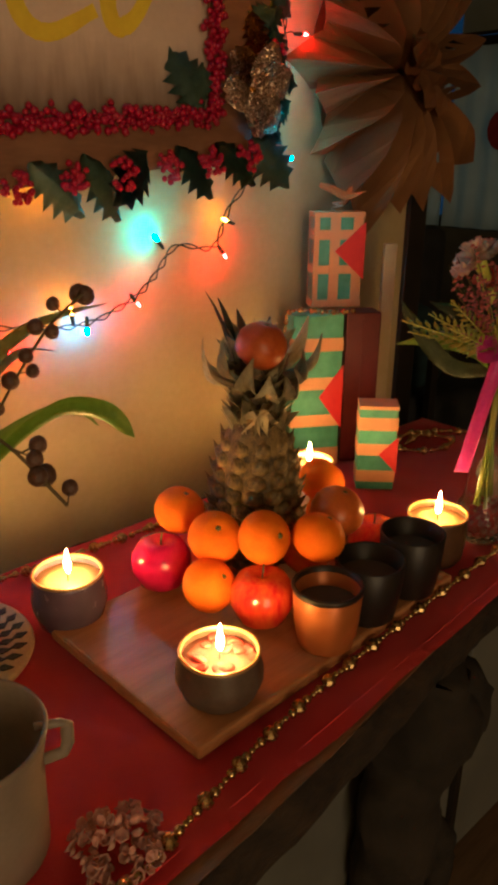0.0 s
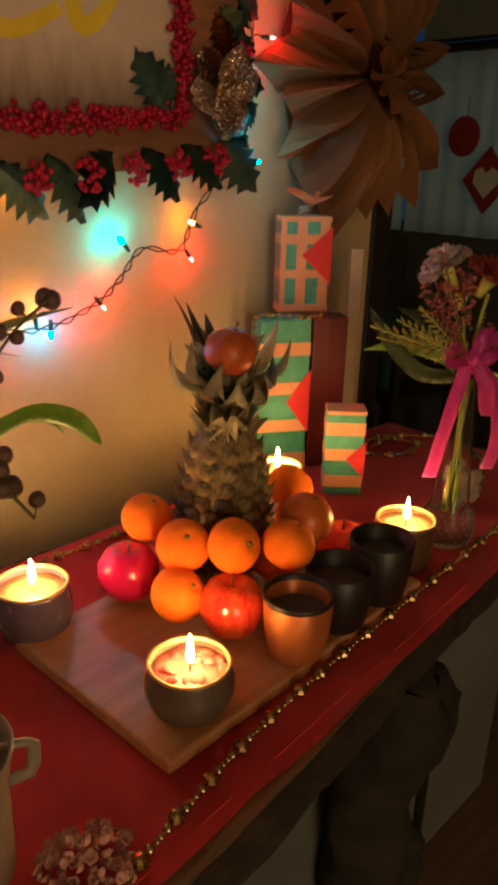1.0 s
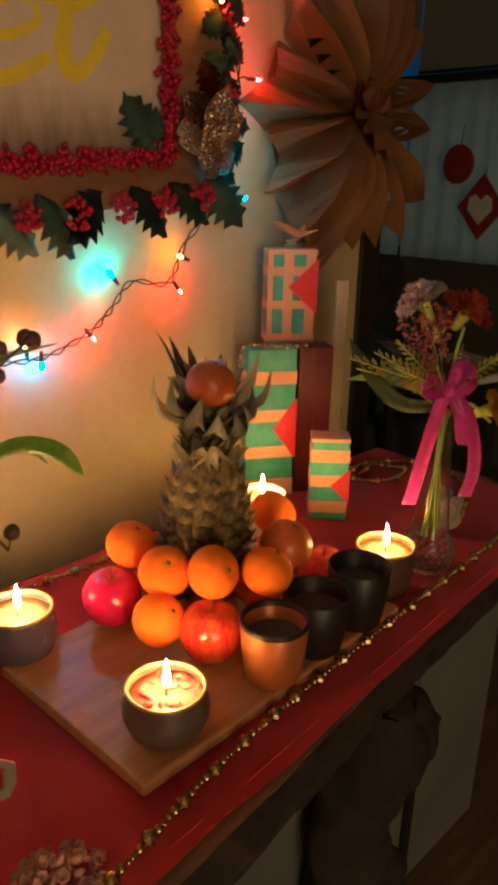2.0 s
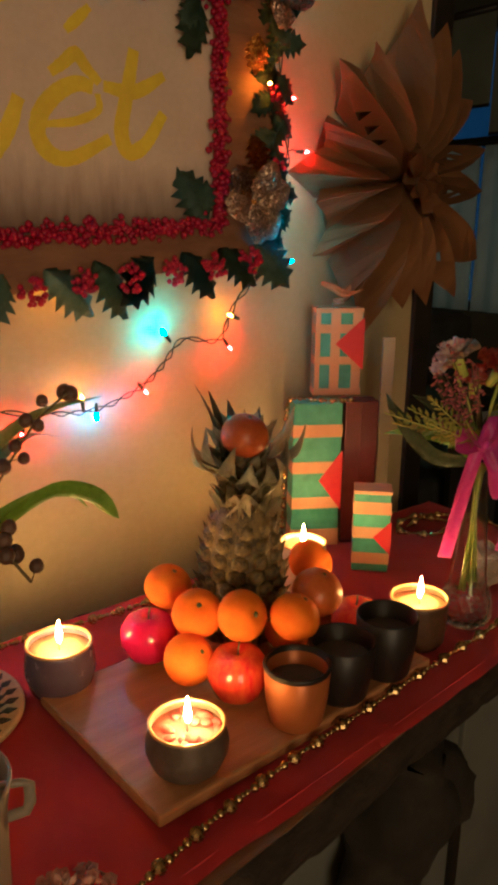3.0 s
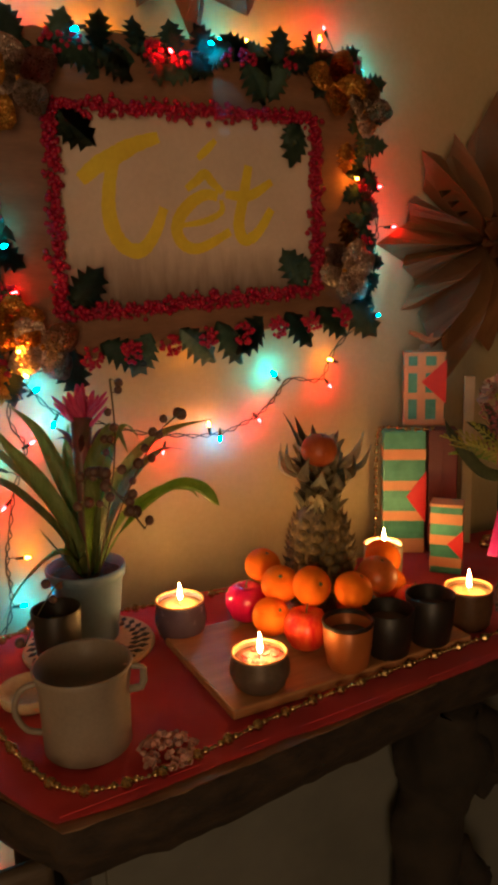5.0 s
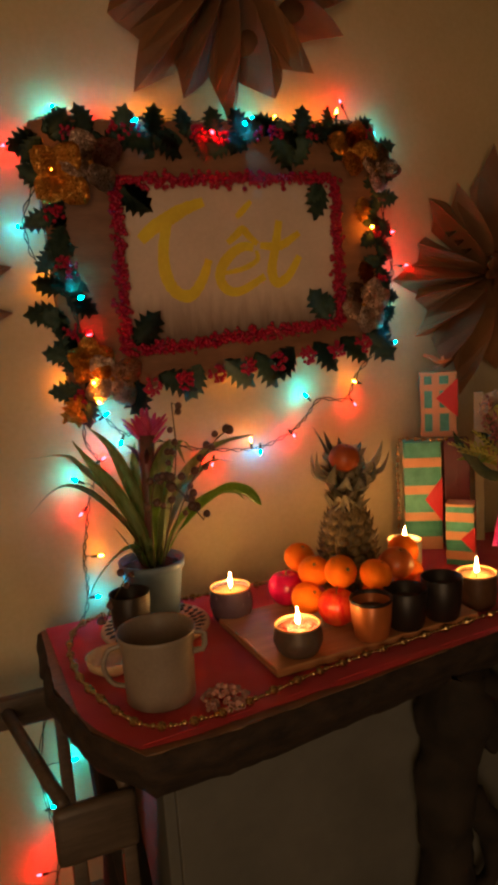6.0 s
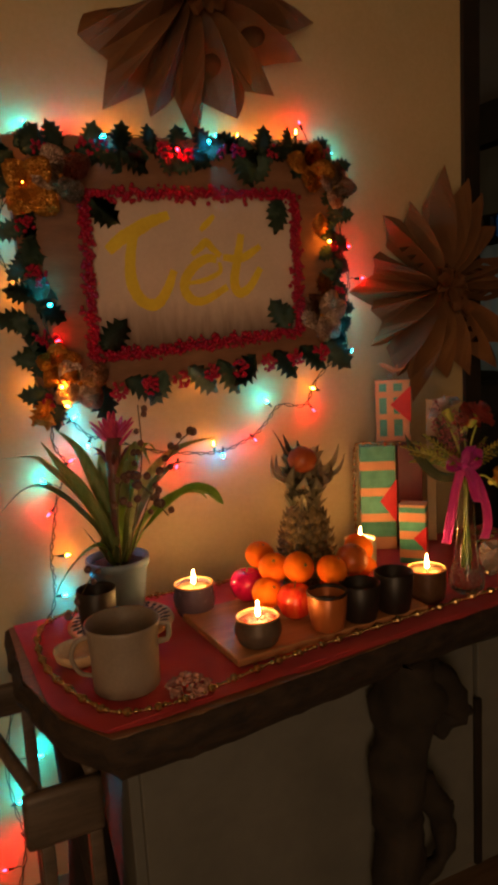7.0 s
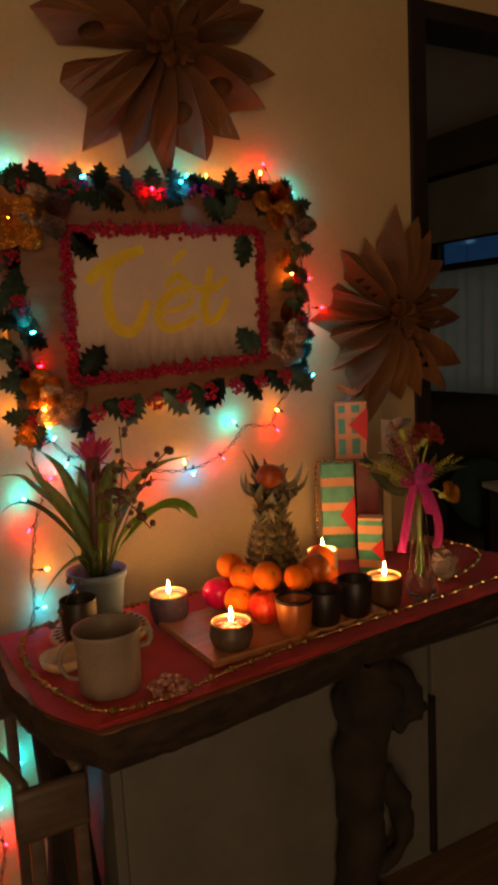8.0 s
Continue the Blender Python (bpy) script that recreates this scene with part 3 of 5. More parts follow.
paper_star((1.258, 0.97, 1.43), 0.315, 2, "large brown paper-bag star beside the framed sign", 9, 0.11, 4, "triangle", (2, 3, 6, 8, 9))
paper_star((0.54, 0.975, 2.12), 0.338, 3, "large brown paper-bag star above the framed sign", 8, 0.14, 12, "round", (2, 3, 5, 6))
paper_star((-0.27, 0.975, 1.43), 0.29, 4, "brown paper-bag star at the far side of the sign", 11, 0.08, 0, "round", (5,))


# ---- wrapped boxes ----
def gift(at, turn, w, d, h, label, bands, grid=False, tri=0.5, parcel=PAPERGREEN, apex=0.55, spread=0.21):
    g = thing("gift_box", label, "gift box", at, "stack of wrapped boxes", turn)
    part("box", box(0, w, 0, d, 0, h, 0.003), parcel, g, smooth=False)
    for z0, z1 in bands:
        part("band", box(-0.0008, w + 0.0008, -0.0008, d + 0.0008, z0 * h, z1 * h, 0.0004), PAPERBAND, g, "peach paper band", smooth=False)
    if grid:
        for x0, x1 in ((0.0, 0.1), (0.32, 0.52), (0.78, 0.98)):
            part("band", box(x0 * w, x1 * w, -0.0014, d + 0.0014, 0.004, h - 0.003, 0.0004), PAPERBAND, g, "upright peach paper band", smooth=False)
    if tri:
        t = spread * h
        z = tri * h
        part("red_triangle", prism([(apex * w, z), (w + 0.0015, z - t), (w + 0.0015, z + t)], 0, 0.0012), PAPERRED, g, "red paper triangle", smooth=False, m=pose(0, -0.0022, 0, 90))
        part("red_panel", prism([(-0.0034, z - t), (0.5 * d, z - 0.6 * t), (0.5 * d, z + 0.6 * t), (-0.0034, z + t)], 0, 0.0012), PAPERRED, g, "red paper on the box's side", smooth=False, m=pose(w + 0.0012, 0, 0, 90, 0, 90))
    return g


gift((0.932, 0.876, CLOTH_Z), -31, 0.094, 0.05, 0.287, "tall green box with peach bands and a red triangle", [(0.0, 0.12), (0.27, 0.35), (0.52, 0.6), (0.77, 0.855)], tri=0.47)
gift((1.010, 0.906, 1.0215), -33, 0.092, 0.04, 0.168, "green checked box with peach bands and a red triangle", [(0.0, 0.08), (0.36, 0.45), (0.72, 0.82), (0.95, 1.002)], True, 0.6, PAPERGREEN, 0.42, 0.3)
gift((0.948, 0.728, CLOTH_Z), -46, 0.066, 0.045, 0.154, "small green box with peach bands and a red triangle", [(0.1, 0.24), (0.42, 0.56), (0.72, 0.87), (0.965, 1.006)], tri=0.44)
plain = gift((1.022, 0.83, CLOTH_Z), -31, 0.066, 0.05, 0.2875, "maroon wrapped box standing in the stack", [], tri=0, parcel=MAROON)
part("flap", prism([(0.002, 0.003), (0.064, 0.003), (0.045, 0.03), (0.021, 0.03)], 0, 0.0012), MAROON, plain, "folded paper end", smooth=False, m=pose(0, -0.0004, 0, 90))
part("seam", box(0.031, 0.034, -0.0013, 0, 0.03, 0.285, 0.0004), MAROON, plain, "overlapping paper seam", smooth=False)
solid("card_sheet", box(0, 0.024, 0, 0.012, 0, 0.4, 0.001), CARDCREAM, "upright strip of cream card behind the boxes", "card", m=pose(1.128, 0.838, CLOTH_Z, 0, 0, -35))

# ---- more materials ----
def glitter(name, a, b):
    """Small metal flakes, each turned its own way."""
    m = mat(name, a, b, 60, 0.3, metal=0.78, bump=0.0)
    n, l = m.node_tree.nodes, m.node_tree.links
    co, vo, geo = n.new("ShaderNodeTexCoord"), n.new("ShaderNodeTexVoronoi"), n.new("ShaderNodeNewGeometry")
    vo.inputs["Scale"].default_value = 480
    l.new(co.outputs["Object"], vo.inputs["Vector"])
    off, sca, add, nor = (n.new("ShaderNodeVectorMath") for _ in range(4))
    off.operation, sca.operation, add.operation, nor.operation = "SUBTRACT", "SCALE", "ADD", "NORMALIZE"
    off.inputs[1].default_value = (0.5, 0.5, 0.5)
    sca.inputs["Scale"].default_value = 1.4
    l.new(vo.outputs["Color"], off.inputs[0])
    l.new(off.outputs[0], sca.inputs[0])
    l.new(sca.outputs[0], add.inputs[0])
    l.new(geo.outputs["Normal"], add.inputs[1])
    l.new(add.outputs[0], nor.inputs[0])
    l.new(nor.outputs[0], n["Principled BSDF"].inputs["Normal"])
    return m


def led(name, colour, k=1.0):
    return glow(name, colour, BULB * k)


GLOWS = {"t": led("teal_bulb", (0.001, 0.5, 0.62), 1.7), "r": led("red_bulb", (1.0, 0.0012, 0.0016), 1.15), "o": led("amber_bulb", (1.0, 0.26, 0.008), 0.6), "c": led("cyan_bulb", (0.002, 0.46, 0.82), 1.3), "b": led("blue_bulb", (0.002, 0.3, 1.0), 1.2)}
WIRE = mat("green_wire", (0.012, 0.03, 0.016), (0.03, 0.055, 0.03), 60, 0.5)
FRAMEWOOD = mat("brown_frame_board", (0.18, 0.08, 0.04), (0.27, 0.13, 0.068), 9, 0.6, bump=0.2, stretch=(1, 1, 4))
YELLOWPAINT = mat("yellow_brush_paint", (0.72, 0.51, 0.035), (0.86, 0.65, 0.04), 14, 0.6, bump=0.1)
HOLLY = mat("holly_green", (0.022, 0.05, 0.034), (0.05, 0.09, 0.06), 40, 0.6, bump=0.3, vary=0.4)
PALEHOLLY = mat("frosted_holly", (0.1, 0.17, 0.12), (0.2, 0.27, 0.2), 40, 0.6, bump=0.2)
BERRY = mat("red_berries", (0.26, 0.001, 0.022), (0.44, 0.003, 0.045), 90, 0.36, bump=0.05)
GLITGOLD = glitter("gold_glitter", (0.5, 0.19, 0.02), (0.7, 0.33, 0.06))
GLITSILVER = glitter("silver_glitter", (0.42, 0.28, 0.2), (0.7, 0.52, 0.4))
STRAP = mat("strap_leaf_green", (0.14, 0.19, 0.05), (0.3, 0.34, 0.12), 22, 0.35, bump=0.1, stretch=(4, 4, 0.7), vary=0.25)
BRIGHTLEAF = mat("fresh_leaf_green", (0.14, 0.27, 0.025), (0.24, 0.4, 0.05), 22, 0.35, bump=0.1)
BRACT = mat("pink_bract", (0.46, 0.02, 0.11), (0.6, 0.07, 0.17), 40, 0.45)
BRACTSTEM = mat("dark_flower_stem", (0.09, 0.06, 0.035), (0.2, 0.05, 0.06), 30, 0.4)
BROWNBERRY = mat("brown_dried_berry", (0.06, 0.03, 0.02), (0.13, 0.065, 0.04), 90, 0.5, bump=0.4, vary=0.3)
TWIG = mat("twig_brown", (0.07, 0.06, 0.025), (0.13, 0.1, 0.045), 60, 0.7)
STRAW = mat("woven_straw", (0.5, 0.34, 0.18), (0.62, 0.44, 0.25), 60, 0.8, bump=0.7, stretch=(1, 1, 1))
STRAWDARK = mat("dyed_dark_straw", (0.025, 0.03, 0.022), (0.06, 0.06, 0.045), 80, 0.8, bump=0.6)
FLORET = mat("dried_floret", (0.4, 0.17, 0.14), (0.55, 0.32, 0.25), 60, 0.8, vary=0.3)
GLASS = mat("clear_glass", (0.95, 0.97, 0.95), (1, 1, 1), 40, 0.1, trans=1.0, bump=0.03, ior=1.3)
PEBBLEGLASS = mat("pebbled_glass", (0.95, 0.93, 0.9), (1, 0.98, 0.96), 160, 0.12, trans=1.0, bump=0.2, fine=2, ior=1.35)
# night darkness put into the pane colour; it dims only the direct sky view
TINTGLASS = mat("sky_dimming_pane", (0.008, 0.026, 0.055), (0.011, 0.033, 0.07), 3, 0.12, trans=1.0, bump=0.0)
STALK = mat("flower_stalk", (0.32, 0.4, 0.05), (0.6, 0.6, 0.11), 30, 0.4)
RIBBON = mat("magenta_ribbon", (0.55, 0.02, 0.3), (0.68, 0.05, 0.4), 30, 0.3, bump=0.1, sheen=0.3)
CARNWHITE = mat("white_carnation", (0.88, 0.74, 0.58), (0.94, 0.82, 0.68), 60, 0.7)
CARNPINK = mat("pink_carnation", (0.7, 0.17, 0.14), (0.8, 0.3, 0.24), 60, 0.7)
CARNYELLOW = mat("yellow_carnation", (0.66, 0.38, 0.05), (0.78, 0.5, 0.1), 60, 0.7)
STATICE = mat("pink_statice", (0.26, 0.05, 0.06), (0.44, 0.14, 0.12), 60, 0.7, vary=0.3)
FERN = mat("yellow_green_fern", (0.36, 0.38, 0.04), (0.52, 0.5, 0.09), 60, 0.6, vary=0.3)
DARKLEAF = mat("dark_foliage", (0.02, 0.035, 0.015), (0.05, 0.075, 0.03), 40, 0.5, vary=0.3)
CHAIRWOOD = mat("dark_chair_wood", (0.06, 0.045, 0.032), (0.11, 0.08, 0.055), 10, 0.45, stretch=(1, 6, 6))
CURTAIN = mat("pale_green_curtain", (0.6, 0.64, 0.54), (0.74, 0.77, 0.66), 12, 0.9, bump=0.2, fine=30)
BLACKCLOTH = mat("black_upholstery", (0.012, 0.012, 0.012), (0.028, 0.026, 0.024), 12, 0.9, bump=0.3)
TEALCLOTH = mat("teal_cushion", (0.012, 0.03, 0.034), (0.02, 0.045, 0.05), 20, 0.9, bump=0.3)
REDWOOD = mat("red_lacquer", (0.2, 0.02, 0.02), (0.28, 0.035, 0.03), 20, 0.5)
PALECARD = mat("pale_card", (0.5, 0.5, 0.46), (0.6, 0.6, 0.55), 20, 0.8)


def canvas_paint():
    """Warm white board with a brown brushed smear along its lower edge."""
    m = mat("painted_canvas", (0.6, 0.46, 0.37), (0.7, 0.55, 0.45), 8, 0.75, bump=0.2, fine=12)
    n, l = m.node_tree.nodes, m.node_tree.links
    p = n["Principled BSDF"]
    old = p.inputs["Base Color"].links[0].from_socket
    co, sep, ns = n.new("ShaderNodeTexCoord"), n.new("ShaderNodeSeparateXYZ"), n.new("ShaderNodeTexNoise")
    mp = n.new("ShaderNodeMapping")
    mp.inputs["Scale"].default_value = (70, 1, 12)
    l.new(co.outputs["Object"], sep.inputs[0])
    l.new(co.outputs["Object"], mp.inputs[0])
    l.new(mp.outputs[0], ns.inputs["Vector"])
    ns.inputs["Scale"].default_value = 1.0
    ad, mr, mix = n.new("ShaderNodeMath"), n.new("ShaderNodeMapRange"), n.new("ShaderNodeMixRGB")
    ad.operation = "MULTIPLY_ADD"
    l.new(ns.outputs["Fac"], ad.inputs[0])
    ad.inputs[1].default_value = -0.06
    l.new(sep.outputs["Z"], ad.inputs[2])
    mr.inputs[1].default_value, mr.inputs[2].default_value, mr.inputs[3].default_value, mr.inputs[4].default_value = 1.305, 1.40, 0.9, 0.0
    l.new(ad.outputs[0], mr.inputs[0])
    l.new(mr.outputs[0], mix.inputs[0])
    l.new(old, mix.inputs[1])
    mix.inputs[2].default_value = (0.17, 0.1, 0.07, 1)
    l.new(mix.outputs[0], p.inputs["Base Color"])
    return m


CANVAS = canvas_paint()


def sheer(m, colour=(0.5, 0.55, 0.46), share=0.5):
    """Lets a share of the light through the sheet."""
    n, l = m.node_tree.nodes, m.node_tree.links
    t, mix = n.new("ShaderNodeBsdfTranslucent"), n.new("ShaderNodeMixShader")
    t.inputs[0].default_value = (*colour, 1)
    mix.inputs[0].default_value = share
    l.new(n["Principled BSDF"].outputs[0], mix.inputs[1])
    l.new(t.outputs[0], mix.inputs[2])
    l.new(mix.outputs[0], n["Material Output"].inputs["Surface"])


sheer(CURTAIN)
sheer(KRAFT, (0.5, 0.22, 0.08), 0.3)
sheer(CARNWHITE, (0.92, 0.78, 0.62), 0.25)
sheer(CARNPINK, (0.8, 0.25, 0.2))
sheer(CARNYELLOW, (0.8, 0.5, 0.08))


# ---- framed sign ----
def holly_mesh(name, material, size=0.036):
    bm = bmesh.new()
    left, mid, right = [], [], []
    n = 12
    for i in range(n):
        t = i / (n - 1)
        w = size * (0.2 + 0.58 * math.sin(math.pi * min(1, t * 0.95 + 0.03))) * (1.05 if i % 2 else 0.6)
        if i in (0, n - 1):
            w = 0.0012
        z = size * 2 * (t - 0.2) + (size * 0.12 if i % 2 else 0)
        c = -0.005 * math.sin(math.pi * t)
        left.append(bm.verts.new((-w, c + 0.004 * (i % 2), z)))
        mid.append(bm.verts.new((0, c - 0.004, z)))
        right.append(bm.verts.new((w, c + 0.004 * (i % 2), z)))
    for a, b in ((left, mid), (mid, right)):
        for i in range(n - 1):
            bm.faces.new((a[i], b[i], b[i + 1], a[i + 1]))
    bmesh.ops.solidify(bm, geom=bm.faces[:], thickness=0.001)
    return mesh_of(name, bm, material)


def petal_mesh(name, material, size):
    bm = bmesh.new()
    rows = []
    for i in range(7):
        t = i / 6
        w = size * 0.4 * math.sin(math.pi * (0.05 + 0.9 * t) ** 1.1) ** 0.9 + 0.001
        y = -0.012 * math.sin(math.pi * t * 0.9)
        rows.append([bm.verts.new((k * w, y + 0.006 * abs(k) - 0.002, size * t)) for k in (-1, -0.5, 0, 0.5, 1)])
    for a, b in zip(rows, rows[1:]):
        for k in range(4):
            bm.faces.new((a[k], a[k + 1], b[k + 1], b[k]))
    bmesh.ops.solidify(bm, geom=bm.faces[:], thickness=0.001)
    return mesh_of(name, bm, material)


SIGN_Y = 0.905


def balls(spots):
    """Small balls, (place, radius) each, in one mesh."""
    seed = bmesh.new()
    bmesh.ops.create_icosphere(seed, subdivisions=1, radius=1)
    unit = [v.co.copy() for v in seed.verts]
    tris = [[v.index for v in f.verts] for f in seed.faces]
    seed.free()
    bm = bmesh.new()
    for at, r in spots:
        vs = [bm.verts.new(Vector(at) + r * u) for u in unit]
        for t in tris:
            bm.faces.new([vs[k] for k in t])
    return bm


def sign():
    s = thing("framed_sign", "brown framed greeting sign trimmed with holly and berries", "sign")
    outer = [(0.088, 1.785), (0.893, 1.80), (0.90, 1.285), (0.113, 1.21)]
    inner = [(0.25, 1.668), (0.777, 1.674), (0.777, 1.338), (0.242, 1.308)]
    names = ("top_rail", "side_rail", "bottom_rail", "side_rail")
    for k in range(4):
        j = (k + 1) % 4
        bm = bmesh.new()
        loop = [outer[k], outer[j], inner[j], inner[k]]
        fr = [bm.verts.new((x, SIGN_Y + (0.0 if q < 2 else 0.006), z)) for q, (x, z) in enumerate(loop)]
        bk = [bm.verts.new((x, SIGN_Y + 0.03, z)) for x, z in loop]
        bm.faces.new(fr)
        bm.faces.new(bk[::-1])
        for q in range(4):
            w = (q + 1) % 4
            bm.faces.new((fr[q], bk[q], bk[w], fr[w]))
        part(names[k], bm, FRAMEWOOD, s, smooth=False)
    bm = bmesh.new()
    fr = [bm.verts.new((x, SIGN_Y + 0.012, z)) for x, z in inner]
    bk = [bm.verts.new((x, SIGN_Y + 0.022, z)) for x, z in inner]
    bm.faces.new(fr)
    bm.faces.new(bk[::-1])
    for q in range(4):
        w = (q + 1) % 4
        bm.faces.new((fr[q], bk[q], bk[w], fr[w]))
    part("canvas", bm, CANVAS, s, "warm white painted panel", smooth=False)
    # the word Tết, brushed by hand
    def stroke(name, pts, w):
        path = glide([(x, SIGN_Y + 0.0115, z) for x, z in pts], 7)
        n = len(path)
        rad = [w * (0.55 + 0.45 * math.sin(math.pi * (0.12 + 0.8 * i / (n - 1)))) * (1 + 0.15 * noise.noise((i * 0.9, w * 90, 1))) for i in range(n)]
        bm = tube(path, rad, 8)
        for v in bm.verts:
            v.co.y = SIGN_Y + 0.0117 + (v.co.y - SIGN_Y - 0.0115) * 0.012
        part(name, bm, YELLOWPAINT, s, "yellow brushed letter stroke", smooth=False)
    stroke("letter_T_bar", [(0.298, 1.546), (0.33, 1.572), (0.362, 1.589), (0.403, 1.61), (0.45, 1.626)], 0.016)
    stroke("letter_T_stem", [(0.363, 1.587), (0.351, 1.54), (0.347, 1.492), (0.356, 1.452), (0.378, 1.426), (0.407, 1.424), (0.434, 1.455), (0.454, 1.5)], 0.0145)
    stroke("letter_e", [(0.565, 1.522), (0.542, 1.526), (0.512, 1.512), (0.485, 1.484), (0.478, 1.454), (0.496, 1.429), (0.53, 1.427), (0.59, 1.457)], 0.0125)
    stroke("letter_e_bar", [(0.488, 1.468), (0.535, 1.476), (0.572, 1.494), (0.572, 1.516)], 0.0065)
    stroke("circumflex", [(0.501, 1.535), (0.523, 1.551), (0.54, 1.564), (0.555, 1.549), (0.576, 1.53)], 0.0095)
    stroke("acute", [(0.527, 1.591), (0.545, 1.607), (0.565, 1.626)], 0.008)
    stroke("letter_t_stem", [(0.634, 1.582), (0.62, 1.52), (0.609, 1.47), (0.62, 1.441), (0.65, 1.454), (0.683, 1.5)], 0.0125)
    stroke("letter_t_bar", [(0.582, 1.527), (0.633, 1.525), (0.685, 1.553)], 0.0105)

    rnd = random.Random(11)
    green, pale, gold = holly_mesh("holly_leaf", HOLLY), holly_mesh("holly_leaf", PALEHOLLY), holly_mesh("gold_leaf", GLITGOLD, 0.033)
    # rope of red berries round the canvas
    rope = []
    for k in range(4):
        j = (k + 1) % 4
        (x0, z0), (x1, z1) = inner[k], inner[j]
        n = int(math.hypot(x1 - x0, z1 - z0) / 0.00125)
        for i in range(n):
            t = (i + rnd.random()) / n
            off = max(-0.022, min(0.022, rnd.gauss(0, 0.0075) + 0.006 * noise.noise((t * 40 + k * 9, 0, 4))))
            nx, nz = (0, 1) if k % 2 == 0 else (1, 0)
            rope.append(((x0 + (x1 - x0) * t + off * nx, SIGN_Y - 0.006 + rnd.uniform(-0.008, 0.008), z0 + (z1 - z0) * t + off * nz), rnd.uniform(0.004, 0.0066)))
    tagged(part("berry_rope", balls(rope), BERRY, s, "rope of glossy red berries"), kind="stuff")

    one = mesh_of("berry", balls([((0, 0, 0), 0.005)]), BERRY)
    filler = []

    def cluster(x, z, r=0.016, n=16, y=SIGN_Y - 0.012):
        spots = []
        for _ in range(n):
            a, d = rnd.uniform(0, 6.28), r * math.sqrt(rnd.random())
            spots.append(((x + d * math.cos(a), y + rnd.uniform(-0.008, 0.006), z + d * math.sin(a)), rnd.uniform(0.004, 0.0055)))
        if n < 30:
            filler.extend(spots)
            return
        for at, size in spots:
            shared("berry", one, s, Matrix.Translation(at) @ Matrix.Scale(size / 0.005, 4))

    def leaf(x, z, turn, scale=1.0, me=green, y=SIGN_Y - 0.008):
        shared("holly_leaf" if me is not gold else "gold_leaf", me, s, pose(x, y + rnd.uniform(-0.006, 0.004), z, rnd.uniform(-14, 14), turn, 0) @ pose(0, 0, 0, 0, 0, rnd.uniform(-22, 22)) @ Matrix.Scale(scale, 4))

    # along the bottom
    for i in range(9):
        t = i / 8
        x, z = 0.245 + 0.62 * t, 1.226 + 0.058 * t
        leaf(x, z + 0.012, 180 + rnd.uniform(-65, 65), 1.25 + rnd.uniform(-0.12, 0.12), pale if i == 3 else green)
        if i < 8:
            cluster(x + 0.039, z + 0.004, 0.021, 34, SIGN_Y - 0.028)
    # along the sides
    for i in range(8):
        t = i / 7
        x, z = 0.10 + 0.022 * t, 1.74 - 0.50 * t
        leaf(x - 0.002, z, 270 + rnd.uniform(-60, 60), 0.92)
        leaf(x + 0.022, z - 0.03, rnd.uniform(120, 250), 0.95)
        if i % 2:
            cluster(x + 0.008, z - 0.02, 0.017, 14)
        x, z = 0.886 + 0.006 * t, 1.74 - 0.40 * t
        leaf(x + 0.004, z, 90 + rnd.uniform(-60, 60), 0.85)
        leaf(x - 0.006, z - 0.028, rnd.uniform(120, 250), 0.75)
        if i in (3, 5):
            cluster(x, z - 0.02, 0.014, 12)
    for i in range(13):
        t = i / 12
        leaf(0.092 + 0.024 * t + rnd.uniform(-0.012, 0.03), 1.755 - 0.53 * t, rnd.uniform(0, 360), rnd.uniform(0.75, 1.1), green, SIGN_Y + 0.002)
        leaf(0.892 + rnd.uniform(-0.02, 0.012), 1.755 - 0.43 * t, rnd.uniform(0, 360), rnd.uniform(0.6, 0.85), green, SIGN_Y + 0.002)
    for i in range(18):
        leaf(0.12 + 0.043 * i, 1.765 + rnd.uniform(-0.018, 0.01), rnd.uniform(0, 360), rnd.uniform(0.75, 1.05), green, SIGN_Y + 0.002)
    for x, z in ((0.135, 1.49), (0.15, 1.345), (0.115, 1.60), (0.44, 1.762), (0.49, 1.755), (0.62, 1.768), (0.26, 1.765)):
        cluster(x, z, 0.02, 18, SIGN_Y - 0.02)
    # gold leaves added where amber bulb light brightens the bare side rail
    for z in (1.62, 1.47):
        leaf(0.85 + rnd.uniform(-0.006, 0.006), z, rnd.uniform(150, 210), 0.9, gold)
    # along the top
    for i in range(11):
        x, z = 0.13 + 0.07 * i, 1.765 + 0.0014 * i
        leaf(x, z, rnd.uniform(-60, 60), 0.9)
        leaf(x + rnd.uniform(0.0, 0.05), z - rnd.uniform(0.005, 0.03), 180 + rnd.uniform(-80, 80), rnd.uniform(0.8, 1.15))
        leaf(x + rnd.uniform(0.0, 0.05), z - rnd.uniform(0.0, 0.02), rnd.uniform(60, 300), rnd.uniform(0.7, 1.0), pale if i == 2 else green)
        if i % 2 == 0:
            cluster(x + 0.03, z - 0.004, 0.016, 14)
    # inside the corners of the canvas
    for x, z, turn in ((0.268, 1.648, 125), (0.735, 1.655, 190), (0.742, 1.358, -28), (0.272, 1.335, 42)):
        leaf(x, z, turn, 1.25, green, SIGN_Y - 0.002)
        leaf(x, z, turn + 35, 0.8, green, SIGN_Y - 0.002)

    tagged(part("berry_trim", balls(filler), BERRY, s, "small red berry trim"), kind="stuff")

